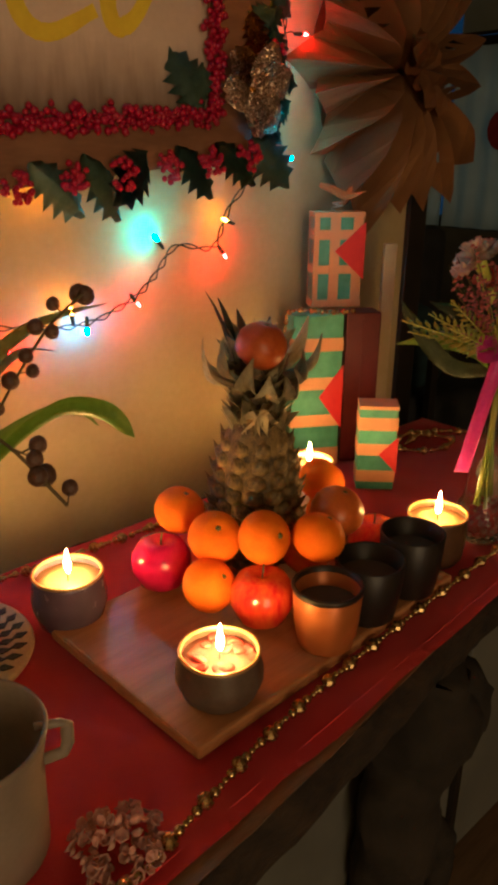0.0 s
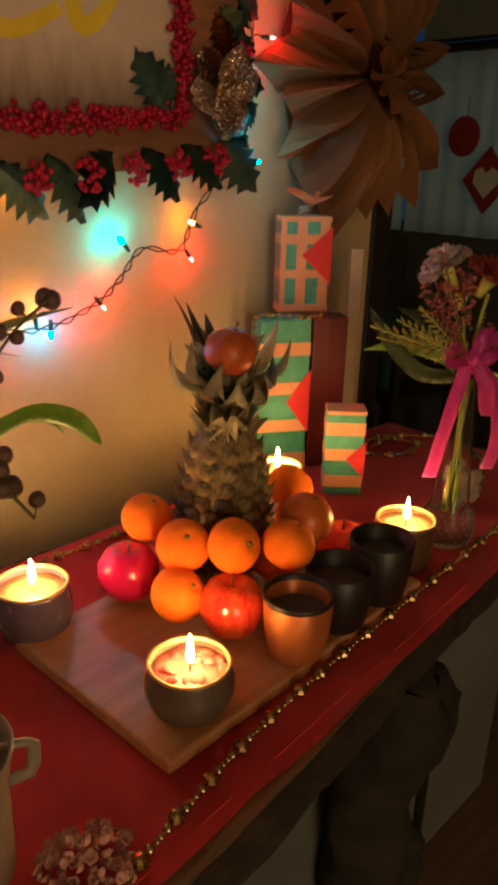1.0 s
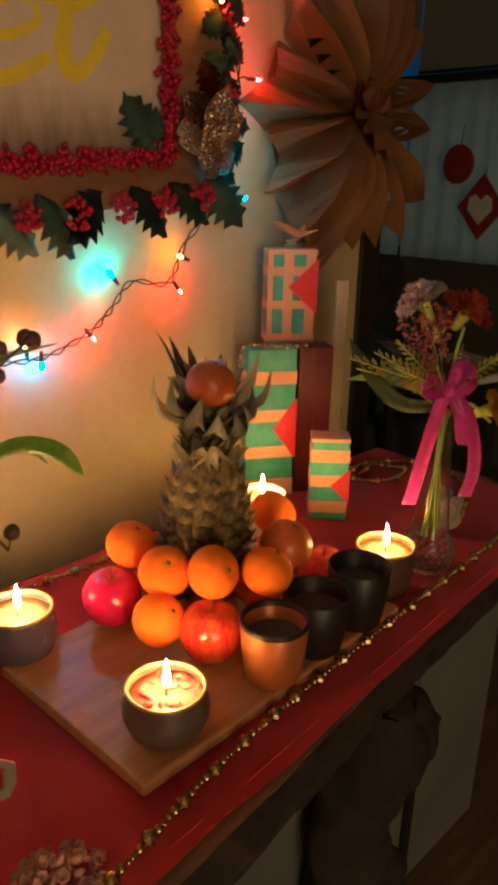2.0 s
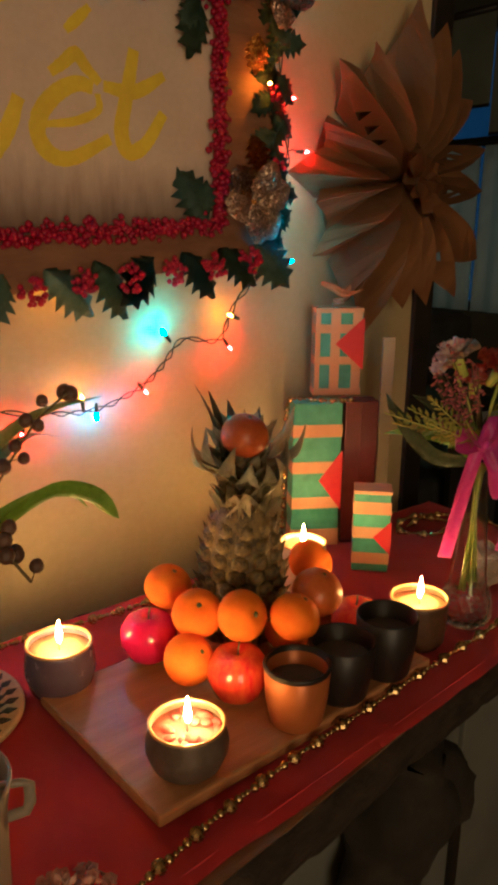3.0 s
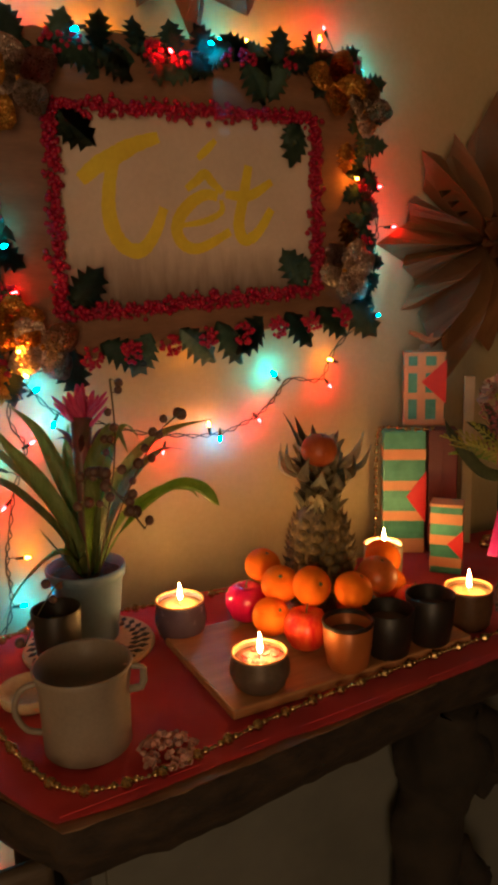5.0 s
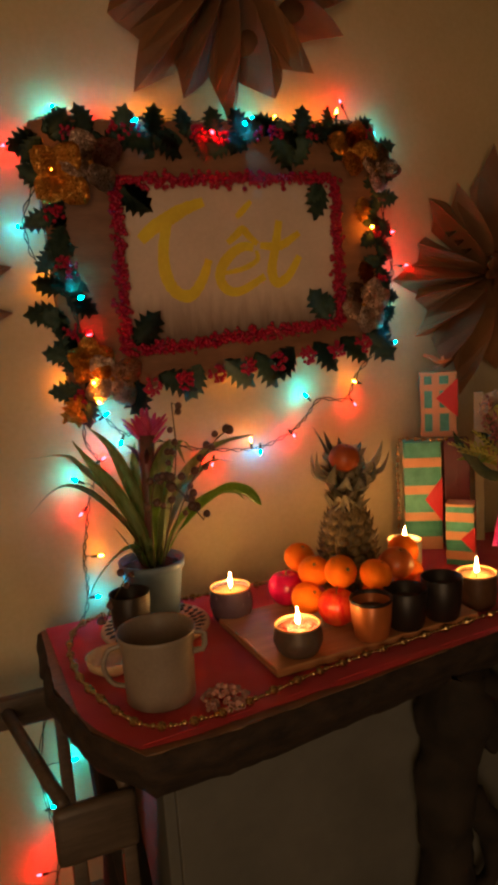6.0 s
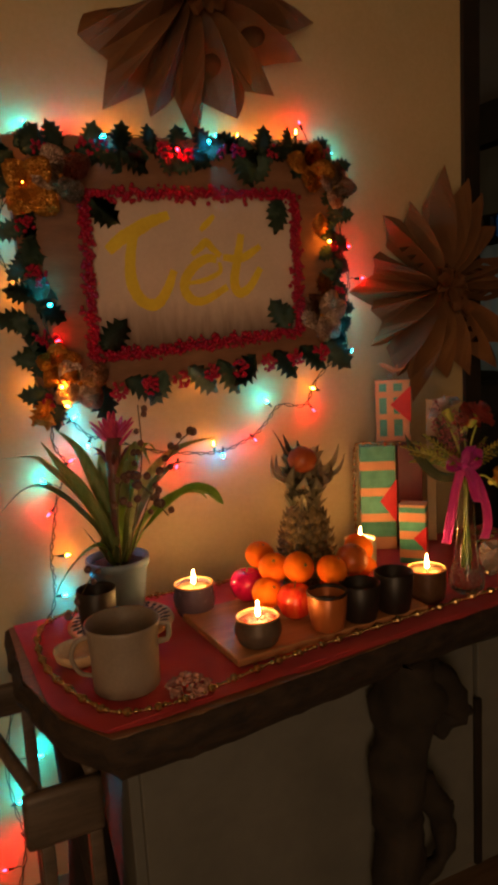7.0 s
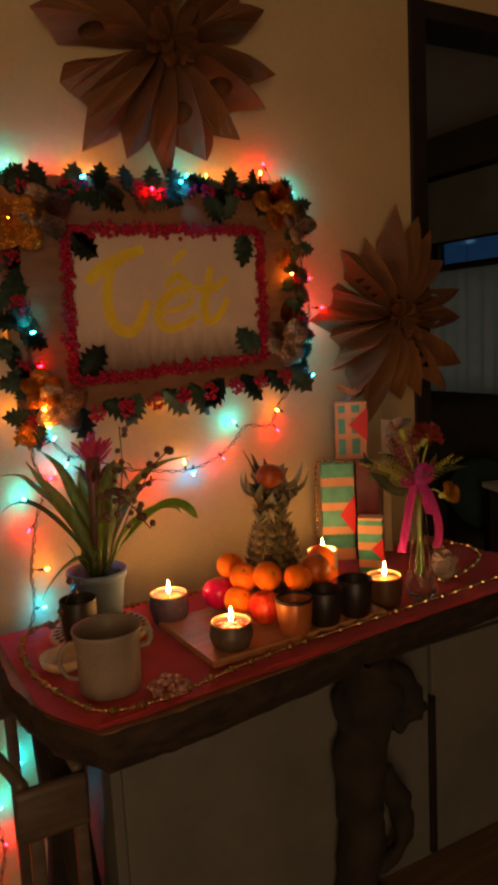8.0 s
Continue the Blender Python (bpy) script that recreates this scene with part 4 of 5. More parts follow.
    def flower(x, z, r, material, n=6, start=0):
        f = new("glitter_flower")
        f.empty_display_size, f.parent, f.matrix_basis = 0.02, s, pose(x, SIGN_Y - 0.02, z)
        tagged(f, "glittering gold fabric flower" if material is GLITGOLD else "glittering silver fabric flower")
        me = petal_mesh("petal", material, r)
        for k in range(n):
            shared("petal", me, f, pose(0, rnd.uniform(-0.004, 0.004), 0, 0, start + 360 / n * k + rnd.uniform(-8, 8), 0) @ pose(0, 0, 0, rnd.uniform(6, 26), 0, rnd.uniform(-12, 12)))
        part("flower_eye", ball(0.007, 10, 8, bm=None), GLITGOLD, f)

    flower(0.128, 1.672, 0.076, GLITGOLD, 4, 40)
    flower(0.2, 1.7, 0.072, GLITSILVER, 4, 70)
    flower(0.812, 1.735, 0.068, GLITGOLD, 4, 10)
    flower(0.882, 1.69, 0.06, GLITSILVER, 4, 100)
    flower(0.835, 1.375, 0.072, GLITSILVER, 6, 15)
    flower(0.155, 1.30, 0.055, GLITGOLD, 5, 0)
    flower(0.20, 1.255, 0.07, GLITSILVER, 4, 60)
    for turn in (150, 185, 220):
        leaf(0.125, 1.215, turn, 1.05, gold)
    return s


sign()


# ---- strings of lights ----
def bulb_shape():
    return lathe([(0, 0.0), (0.0021, 0.0008), (0.0029, 0.004), (0.0026, 0.008), (0.0014, 0.0115), (0, 0.0135)], 8)


BULBS = {k: mesh_of("bulb", bulb_shape(), v) for k, v in GLOWS.items()}
SOCKET = mesh_of("socket", lathe([(0, -0.016), (0.0026, -0.016), (0.0036, -0.004), (0.0034, 0.001), (0.0, 0.0016)], 8), WIRE)


def light_string(label, wire, bulbs, seed):
    """wire: places (x, y, z); bulbs: (colour, x, y, z)."""
    s = thing("string_lights", label, "string lights", group="coloured string lights")
    rnd = random.Random(seed)
    path = glide(wire, 14)
    for turn in (0, math.pi):
        run = []
        for i, p in enumerate(path):
            a = i * 0.55 + turn
            run.append(p + Vector((0.0034 * math.cos(a) + 0.002 * noise.noise(p * 40), 0.002 * math.sin(a), 0.0034 * math.sin(a) + 0.003 * noise.noise(p * 30 + Vector((5, 0, 0))))))
        part("wire", tube(run, 0.0013, 5), WIRE, s)
    for c, x, y, z in bulbs:
        near = min(path, key=lambda p: (p - Vector((x, y, z))).length)
        d = Vector((x, y, z)) - near
        if d.length < 0.012:
            d = Vector((rnd.uniform(-1, 1), 0, rnd.uniform(-1, 0.5))).normalized() * 0.02
        turn = d.to_track_quat("Z", "Y").to_matrix().to_4x4()
        m = Matrix.Translation((x, y, z)) @ turn
        b = shared("bulb", BULBS[c], s, m)
        shared("socket", SOCKET, b, Matrix.Identity(4))
        if d.length > 0.03:
            end = Vector((x, y, z)) - d.normalized() * 0.014
            part("lead", tube([near, (near + end) / 2 + Vector((0, 0, 0.003)), end], 0.0012, 5), WIRE, s)
    return s


Y = 0.954
light_string("green twisted wire with coloured bulbs draped across the wall",
             [(0.925, Y, 1.27), (0.85, Y, 1.20), (0.815, Y, 1.14), (0.735, Y, 1.145), (0.69, Y, 1.10), (0.635, Y, 1.065), (0.56, Y, 1.045), (0.48, Y, 1.05), (0.38, Y, 1.07), (0.27, Y, 1.11), (0.22, Y, 1.13), (0.155, Y, 1.20)],
             [("c", 0.923, 0.892, 1.278), ("o", 0.846, Y, 1.18), ("r", 0.836, Y, 1.128), ("t", 0.702, Y, 1.157), ("r", 0.656, Y, 1.068), ("b", 0.566, Y, 1.04), ("o", 0.542, Y, 1.061), ("r", 0.439, Y, 1.027), ("c", 0.223, Y, 1.107), ("c", 0.189, Y, 1.168)], 1)
light_string("green wire with coloured bulbs hanging down behind the plant",
             [(0.15, Y, 1.19), (0.14, Y, 1.12), (0.165, Y, 1.06), (0.135, Y, 0.98), (0.12, Y, 0.90), (0.11, Y, 0.84), (0.112, Y, 0.78), (0.1, Y, 0.72), (0.03, Y, 0.6), (-0.04, Y, 0.40), (-0.035, Y, 0.25), (-0.02, Y, 0.15), (-0.05, Y, 0.012)],
             # the last teal and red bulbs are extras, added to strengthen the low glow
             [("r", 0.172, Y, 1.069), ("t", 0.113, Y, 1.028), ("r", 0.118, Y, 0.955), ("o", 0.142, Y, 0.846), ("c", 0.126, Y, 0.749), ("t", -0.029, Y, 0.254), ("r", -0.02, Y, 0.16), ("t", 0.03, Y, 0.36), ("r", -0.07, Y, 0.09)], 2)
F = 0.886
light_string("green wire with coloured bulbs wound round the framed sign",
             [(0.155, 0.90, 1.19), (0.15, F, 1.25), (0.14, F, 1.36), (0.125, F, 1.43), (0.07, 0.93, 1.52), (0.06, 0.93, 1.60), (0.09, F, 1.68), (0.075, 0.92, 1.76), (0.14, 0.925, 1.80), (0.22, 0.925, 1.792), (0.31, 0.91, 1.795), (0.4, 0.91, 1.795), (0.5, 0.91, 1.795), (0.6, 0.91, 1.80), (0.7, 0.91, 1.795), (0.8, 0.92, 1.81), (0.9, 0.94, 1.79), (0.925, 0.93, 1.68), (0.93, 0.93, 1.55), (0.95, 0.93, 1.46), (0.93, 0.93, 1.38), (0.925, 0.91, 1.28)],
             [("o", 0.154, F - 0.02, 1.252), ("o", 0.162, F - 0.01, 1.21), ("r", 0.154, F, 1.353), ("t", 0.145, F, 1.429), ("c", 0.052, Y, 1.583), ("o", 0.106, F - 0.015, 1.684), ("r", 0.043, Y, 1.748), ("t", 0.147, Y, 1.822), ("r", 0.218, Y, 1.806), ("c", 0.309, 0.90, 1.792), ("r", 0.467, F - 0.005, 1.768), ("c", 0.548, F, 1.788), ("o", 0.801, 0.92, 1.822), ("r", 0.835, Y, 1.856), ("t", 0.922, Y, 1.788),
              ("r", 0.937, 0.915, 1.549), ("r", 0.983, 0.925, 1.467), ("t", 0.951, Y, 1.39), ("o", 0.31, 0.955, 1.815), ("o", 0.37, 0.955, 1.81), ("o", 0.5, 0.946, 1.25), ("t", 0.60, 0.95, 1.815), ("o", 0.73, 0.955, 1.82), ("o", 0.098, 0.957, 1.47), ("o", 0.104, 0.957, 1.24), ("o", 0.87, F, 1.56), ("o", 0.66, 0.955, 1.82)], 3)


# ---- potted plant ----
def strap(pts, width, parent, material=STRAP, across=None, flare=False):
    path = glide(pts, 6)
    n = len(path)
    bm = bmesh.new()
    rows = []
    for i, p in enumerate(path):
        t = i / (n - 1)
        d = (path[min(i + 1, n - 1)] - path[max(i - 1, 0)]).normalized()
        side = d.cross(Vector((0, 0, 1)))
        side = side.normalized() if side.length > 0.15 else Vector((0.8, -0.6, 0))
        side = (side + Vector((0.5, -0.4, 0.0))).normalized() if across is None else Vector(across)
        side = (side - d * side.dot(d)).normalized()
        up = side.cross(d).normalized()
        w = 1.12 * width * (0.55 + 0.45 * math.sin(math.pi * min(1, t * 1.1))) * (1 - t ** 4) + 0.0006
        if flare:
            w = width * (0.25 + 0.95 * t ** 2) * (1 - t ** 7) + 0.0006
        rows.append([bm.verts.new(p - side * w + up * w * 0.35), bm.verts.new(p), bm.verts.new(p + side * w + up * w * 0.35)])
    for a, b in zip(rows, rows[1:]):
        bm.faces.new((a[0], a[1], b[1], b[0]))
        bm.faces.new((a[1], a[2], b[2], b[1]))
    bmesh.ops.solidify(bm, geom=bm.faces[:], thickness=0.0012)
    return part("leaf", bm, material, parent)


plant = thing("bromeliad", "flowering bromeliad with long arching green leaves", "potted plant")
for pts, w, m, *face in (
        ([(0.21, 0.77, 0.865), (0.197, 0.78, 0.938), (0.152, 0.785, 1.024), (0.096, 0.79, 1.091), (0.065, 0.79, 1.118), (-0.012, 0.79, 1.122)], 0.011, STRAP),
        ([(0.215, 0.765, 0.865), (0.205, 0.77, 0.944), (0.157, 0.775, 1.043), (0.117, 0.78, 1.099), (0.085, 0.78, 1.149)], 0.0128, STRAP, (0.7, -0.35, 0.6)),
        ([(0.222, 0.775, 0.865), (0.226, 0.785, 0.949), (0.199, 0.8, 1.038), (0.167, 0.81, 1.12), (0.124, 0.82, 1.168)], 0.0138, STRAP, (0.75, -0.3, 0.5)),
        ([(0.208, 0.765, 0.865), (0.187, 0.76, 0.932), (0.152, 0.755, 0.988), (0.094, 0.75, 1.05), (0.04, 0.75, 1.062), (-0.022, 0.745, 1.015)], 0.011, STRAP),
        ([(0.208, 0.755, 0.865), (0.19, 0.745, 0.91), (0.155, 0.735, 0.915), (0.098, 0.72, 0.876), (0.06, 0.71, 0.815)], 0.011, BRIGHTLEAF),
        ([(0.23, 0.765, 0.865), (0.236, 0.745, 0.981), (0.239, 0.735, 1.055), (0.256, 0.73, 1.101), (0.278, 0.725, 1.129), (0.294, 0.71, 1.085)], 0.014, STRAP, (0.9, -0.35, -0.1)),
        ([(0.24, 0.765, 0.865), (0.257, 0.745, 0.972), (0.282, 0.73, 1.037), (0.329, 0.71, 1.094), (0.377, 0.7, 1.119), (0.44, 0.691, 1.129)], 0.0115, STRAP, (-0.5, -0.4, 0.75)),
        ([(0.235, 0.76, 0.865), (0.28, 0.71, 0.96), (0.345, 0.66, 1.03), (0.385, 0.625, 1.032), (0.413, 0.608, 1.0)], 0.0151, BRIGHTLEAF, (0.5, -0.35, 0.8)),
        ([(0.235, 0.755, 0.865), (0.28, 0.72, 0.97), (0.34, 0.68, 1.02), (0.375, 0.655, 1.024), (0.392, 0.645, 1.008)], 0.0072, BRIGHTLEAF, (0.1, -0.4, 0.9)),
        ([(0.225, 0.75, 0.865), (0.23, 0.735, 0.948), (0.229, 0.72, 1.0), (0.208, 0.71, 1.011)], 0.013, BRIGHTLEAF),
        ([(0.205, 0.76, 0.865), (0.166, 0.74, 0.929), (0.141, 0.73, 0.971)], 0.005, STRAP),
        ([(0.226, 0.79, 0.865), (0.227, 0.81, 1.007), (0.22, 0.83, 1.066), (0.225, 0.84, 1.12)], 0.015, STRAP),
        ([(0.236, 0.78, 0.865), (0.284, 0.79, 0.964), (0.331, 0.8, 1.024), (0.391, 0.81, 1.058), (0.441, 0.815, 1.05)], 0.012, STRAP),
        ([(0.235, 0.785, 0.865), (0.262, 0.79, 0.98), (0.29, 0.79, 1.08), (0.315, 0.785, 1.115), (0.335, 0.78, 1.09)], 0.014, BRIGHTLEAF)):
    strap(pts, w, plant, m, face[0] if face else None, m is BRIGHTLEAF and w > 0.015)
for k in range(7):
    a = math.radians(51.4 * k)
    strap([(0.221 + 0.012 * math.cos(a), 0.771 + 0.012 * math.sin(a), 0.862), (0.221 + 0.024 * math.cos(a), 0.771 + 0.024 * math.sin(a), 0.895), (0.225 + 0.03 * math.cos(a), 0.771 + 0.03 * math.sin(a), 0.935)], 0.012, plant)
part("flower_stem", tube([(0.222, 0.772, 0.86), (0.229, 0.775, 1.007), (0.232, 0.78, 1.079), (0.238, 0.785, 1.14)], [0.011, 0.012, 0.0155, 0.019], 12), BRACTSTEM, plant, "dark reddish flower stem")
for k in range(20):
    lean = 6 + 38 * (k % 4) / 3
    part("bract", ball(0.0135, 8, 8, 2.7), BRACT, plant, "pink-red bract", m=pose(0.238, 0.785, 1.11 + 0.007 * (k // 5), 0, 0, 137.5 * k) @ pose(0, 0, 0, lean, 0, 0) @ pose(0, 0, 0.032) @ Matrix.Diagonal((0.62, 0.3, 1, 1)))
# thin curled bracts under the flower
for k in range(6):
    a = math.radians(60 * k + 15)
    strap([(0.236 + 0.012 * math.cos(a), 0.783 + 0.012 * math.sin(a), 1.07), (0.236 + 0.03 * math.cos(a), 0.783 + 0.03 * math.sin(a), 1.105), (0.236 + 0.052 * math.cos(a), 0.783 + 0.052 * math.sin(a), 1.12 - 0.01 * (k % 2))], 0.005, plant, BRACTSTEM)

for pts, n, seed in ((((0.235, 0.745, 0.86), (0.248, 0.67, 1.02), (0.25, 0.62, 1.13), (0.243, 0.599, 1.225)), 11, 1),
                     (((0.235, 0.745, 0.86), (0.265, 0.65, 1.02), (0.30, 0.58, 1.13), (0.33, 0.553, 1.17)), 11, 2),
                     (((0.22, 0.74, 0.86), (0.195, 0.63, 1.02), (0.185, 0.53, 1.10), (0.2, 0.455, 1.095), (0.228, 0.418, 1.048)), 14, 3),
                     (((0.205, 0.745, 0.86), (0.165, 0.72, 0.875), (0.125, 0.70, 0.84), (0.095, 0.69, 0.79)), 6, 4)):
    spray = thing("berry_spray", "thin twig with round brown dried berries", "dried berries", group="sprays of brown berries")
    path = glide(pts, 8)
    part("twig", tube(path, 0.0014, 5), TWIG, spray)
    rnd = random.Random(seed)
    berry = mesh_of("berry", jitter(ball(0.0078, 12, 9), 0.001, 200), BROWNBERRY)
    for k in range(n):
        p = path[int((0.3 + 0.7 * k / (n - 1)) * (len(path) - 1))]
        q = p + Vector((rnd.uniform(-0.016, 0.016), rnd.uniform(-0.016, 0.016), rnd.uniform(-0.012, 0.014)))
        shared("berry", berry, spray, Matrix.Translation(q) @ Matrix.Scale(rnd.uniform(0.75, 1.1), 4))
        part("stalk", tube([p, q], 0.0007, 4), TWIG, spray)

mat_round = thing("woven_mat", "round woven straw mat with a dark zigzag border", "table mat", (0.213, 0.752, CLOTH_Z))
part("coil", lathe([(0, 0), (0.114, 0), (0.116, 0.003)] + [(0.114 - 0.004 * k, 0.0075 + 0.0012 * (k % 2)) for k in range(28)] + [(0, 0.0075)], 60), STRAW, mat_round)
dia = mesh_of("zigzag", prism([(-0.009, 0), (0, -0.006), (0.011, 0), (0, 0.006)], 0, 0.0015), STRAWDARK, False)
for k in range(30):
    for r, sh in ((0.098, 0), (0.082, 6)):
        shared("zigzag", dia, mat_round, pose(0, 0, 0.0084, 0, 0, 12 * k + sh) @ pose(r, 0, 0, 0, 0, 25))

dish = thing("wooden_dish", "small round wooden dish beside the black cup", "dish", (0.088, 0.607, CLOTH_Z))
part("bowl", lathe([(0, 0), (0.03, 0), (0.045, 0.012), (0.05, 0.03), (0.047, 0.03), (0.04, 0.016), (0, 0.01)], 32), STRAW, dish)

# ---- dried flowers by the pitcher ----
dried = thing("dried_flowers", "loose heap of dusty pink dried florets", "dried flowers")
flo = mesh_of("floret", jitter(lathe([(0, 0), (0.004, 0.001), (0.0085, 0.005), (0.007, 0.0055), (0.003, 0.002), (0, 0.0015)], 6), 0.0015, 120), FLORET)
rnd = random.Random(8)
for k in range(150):
    a, d = rnd.uniform(0, 6.28), 0.046 * math.sqrt(rnd.random())
    shared("floret", flo, dried, pose(0.232 + 0.85 * d * math.cos(a), 0.388 + 0.9 * d * math.sin(a), CLOTH_Z + 0.004 + rnd.uniform(0, 0.034) * (1 - d / 0.052), rnd.uniform(-70, 70), rnd.uniform(-70, 70), 0) @ Matrix.Scale(rnd.uniform(0.4, 0.85), 4))


# ---- gold bead garlands ----
BIG = mesh_of("bead", ball(0.0086, 9, 6, 0.95), GOLD, False)
MIDDLE = mesh_of("bead", ball(0.0052, 14, 9), GOLD)
SMALL = mesh_of("bead", ball(0.0034, 10, 7), GOLD)
SPACED = ((0.0, BIG), (0.014, MIDDLE), (0.0225, SMALL), (0.0295, SMALL), (0.0375, MIDDLE), (0.0515, None))
EVEN = ((0.0, MIDDLE), (0.0115, SMALL), (0.0195, None))


def garland(label, pts, pattern, wander=0.002):
    """Beads threaded along the points; pattern: place and size of each bead of one repeat, and its length."""
    g = thing("bead_garland", label, "bead garland", group="gold bead garlands")
    path = glide(pts, 30)
    part("cord", tube(path[::3] + [path[-1]], 0.0008, 4), STRINGCORD, g)
    run, k, start = 0.0, 0, 0.0
    for a, b in zip(path, path[1:]):
        run += (b - a).length
        if run >= start + pattern[k][0]:
            p = a + wander * noise.noise_vector(a * 60)
            p.z = max(p.z, a.z)
            shared("bead", pattern[k][1], g, Matrix.Translation(p))
            k += 1
            if pattern[k][1] is None:
                start, k = start + pattern[k][0], 0
    return g


Z = CLOTH_Z + 0.0078
garland("string of gold beads laid round the cloth's edge",
        [(x, y, Z) for x, y in ((1.33, 0.50), (1.25, 0.47), (1.1, 0.45), (0.829, 0.432), (0.528, 0.408), (0.397, 0.389), (0.31, 0.37), (0.22, 0.35), (0.14, 0.35), (0.085, 0.38), (0.052, 0.46), (0.022, 0.6), (0.035, 0.76), (0.1, 0.85), (0.3, 0.85), (0.509, 0.838), (0.66, 0.835), (0.82, 0.84))], SPACED)
garland("string of gold beads looped on the far end of the cloth",
        [(x, y, Z) for x, y in ((1.02, 0.56), (1.1, 0.53), (1.2, 0.56), (1.3, 0.62), (1.34, 0.72), (1.28, 0.8), (1.2, 0.82), (1.15, 0.78), (1.2, 0.73), (1.27, 0.74), (1.25, 0.8), (1.18, 0.79))], SPACED)
garland("string of gold beads draped over the tall green box",
        [(1.02, 0.815, 1.027), (0.985, 0.83, 1.027), (0.95, 0.86, 1.03), (0.928, 0.88, 1.028), (0.921, 0.884, 1.01), (0.919, 0.886, 0.92), (0.92, 0.887, 0.82), (0.915, 0.885, 0.745)], EVEN, 0.0)

# ---- vase of flowers ----
VX, VY = 0.955, 0.487
vase = thing("vase", "clear pressed glass bud vase with a round foot", "vase", (VX, VY, CLOTH_Z))
bm = lathe([(0, 0.001), (0.029, 0.001), (0.036, 0.01), (0.0385, 0.03), (0.036, 0.048), (0.03, 0.063), (0.027, 0.085), (0.0225, 0.15), (0.0175, 0.22), (0.0155, 0.258), (0.0175, 0.272), (0.018, 0.275), (0.0165, 0.275), (0.014, 0.258), (0.016, 0.22), (0.021, 0.15), (0.0255, 0.086), (0.0285, 0.064), (0.0343, 0.048), (0.0368, 0.03), (0.034, 0.012), (0, 0.008)], 40)
part("glass", bm, GLASS, vase)
# raised glass beads all over the round foot
pebbles = []
for row, (rr, zz, n) in enumerate(((0.0345, 0.01, 16), (0.0378, 0.02, 18), (0.0385, 0.03, 18), (0.0372, 0.04, 18), (0.0345, 0.05, 16), (0.031, 0.059, 14))):
    pebbles += [((rr * math.cos(2 * math.pi * (k + 0.5 * (row % 2)) / n), rr * math.sin(2 * math.pi * (k + 0.5 * (row % 2)) / n), zz), 0.0042) for k in range(n)]
part("foot_relief", balls(pebbles), PEBBLEGLASS, vase, "pebbled glass relief")

bouquet = thing("bouquet", "carnations, statice and fern bound in the vase", "bouquet")
rnd = random.Random(21)


def carnation(at, r, material, lean):
    f = new("carnation")
    f.empty_display_size, f.parent, f.matrix_basis = 0.02, bouquet, pose(*at, lean[0], lean[1], 0)
    tagged(f, "ruffled " + material.name.replace("_", " ") + " bloom")
    for ring in range(4):
        n = 7 + ring * 2
        rr = r * (0.35 + 0.2 * ring)
        bm = bmesh.new()
        rows = []
        for i in range(5):
            t = i / 4
            row = []
            for k in range(-4, 5):
                a = k / 4 * 0.42
                rad = rr * t
                ruf = 0.12 * rr * t * math.sin(k * 2.6 + ring)
                row.append(bm.verts.new((rad * math.sin(a), rad * math.cos(a), r * 0.75 * t ** 0.75 * (1 - 0.26 * ring) + ruf)))
            rows.append(row)
        for a, b in zip(rows, rows[1:]):
            for k in range(8):
                bm.faces.new((a[k], a[k + 1], b[k + 1], b[k]))
        bmesh.ops.solidify(bm, geom=bm.faces[:], thickness=0.0008)
        me = mesh_of("petal", bm, material)
        for k in range(n):
            shared("petal", me, f, pose(0, 0, 0, 0, 0, 360 / n * k + rnd.uniform(-9, 9)) @ pose(0, 0, 0, rnd.uniform(-10, 10), 0, 0))
    part("calyx", lathe([(0, -0.03), (0.006, -0.028), (0.009, -0.008), (0.012, 0.004), (0, 0.002)], 10), STALK, f)


TOP = Vector((VX, VY, 1.012))
heads = [((0.932, 0.527, 1.15), 0.041, CARNWHITE, (-24, -22)), ((0.985, 0.487, 1.135), 0.043, CARNPINK, (25, 20)), ((1.006, 0.437, 0.998), 0.03, CARNYELLOW, (60, 30)), ((0.99, 0.53, 1.11), 0.036, CARNPINK, (0, 10))]
for at, r, m, lean in heads:
    carnation(at, r, m, lean)
    part("stalk", tube(glide([(VX + rnd.uniform(-0.008, 0.008), VY + rnd.uniform(-0.008, 0.008), 0.80), (VX + rnd.uniform(-0.006, 0.006), VY, 0.96), tuple(TOP.lerp(Vector(at), 0.45)), (at[0], at[1], at[2] - 0.02)], 5), 0.0026, 7), STALK, bouquet)
for k in range(6):
    a = k * 1.05
    part("stalk", tube([(VX + 0.011 * math.cos(a), VY + 0.011 * math.sin(a), 0.775 + 0.006 * k), (VX - 0.005 * math.cos(a), VY - 0.005 * math.sin(a), 0.98), (VX - 0.012 * math.cos(a), VY - 0.012 * math.sin(a), 1.05)], 0.0029, 7), STALK, bouquet)

bud = mesh_of("bud", ball(0.0017, 6, 5, 2.0), STATICE)
frond = bmesh.new()
for k in range(9):
    for sgn in (-1, 1):
        z, w = 0.008 + 0.009 * k, 0.017 * (1 - k / 10)
        v = [frond.verts.new(c) for c in ((0, 0, z), (sgn * w * 0.5, -0.002, z + 0.001), (sgn * w, -0.003, z + 0.008), (sgn * w * 0.45, -0.001, z + 0.0075))]
        frond.faces.new(v)
bmesh.ops.solidify(frond, geom=frond.faces[:], thickness=0.0006)
tube([(0, 0, -0.02), (0, 0, 0.04), (0, 0.002, 0.092)], 0.0009, 5, frond)
frond = mesh_of("frond", frond, FERN)
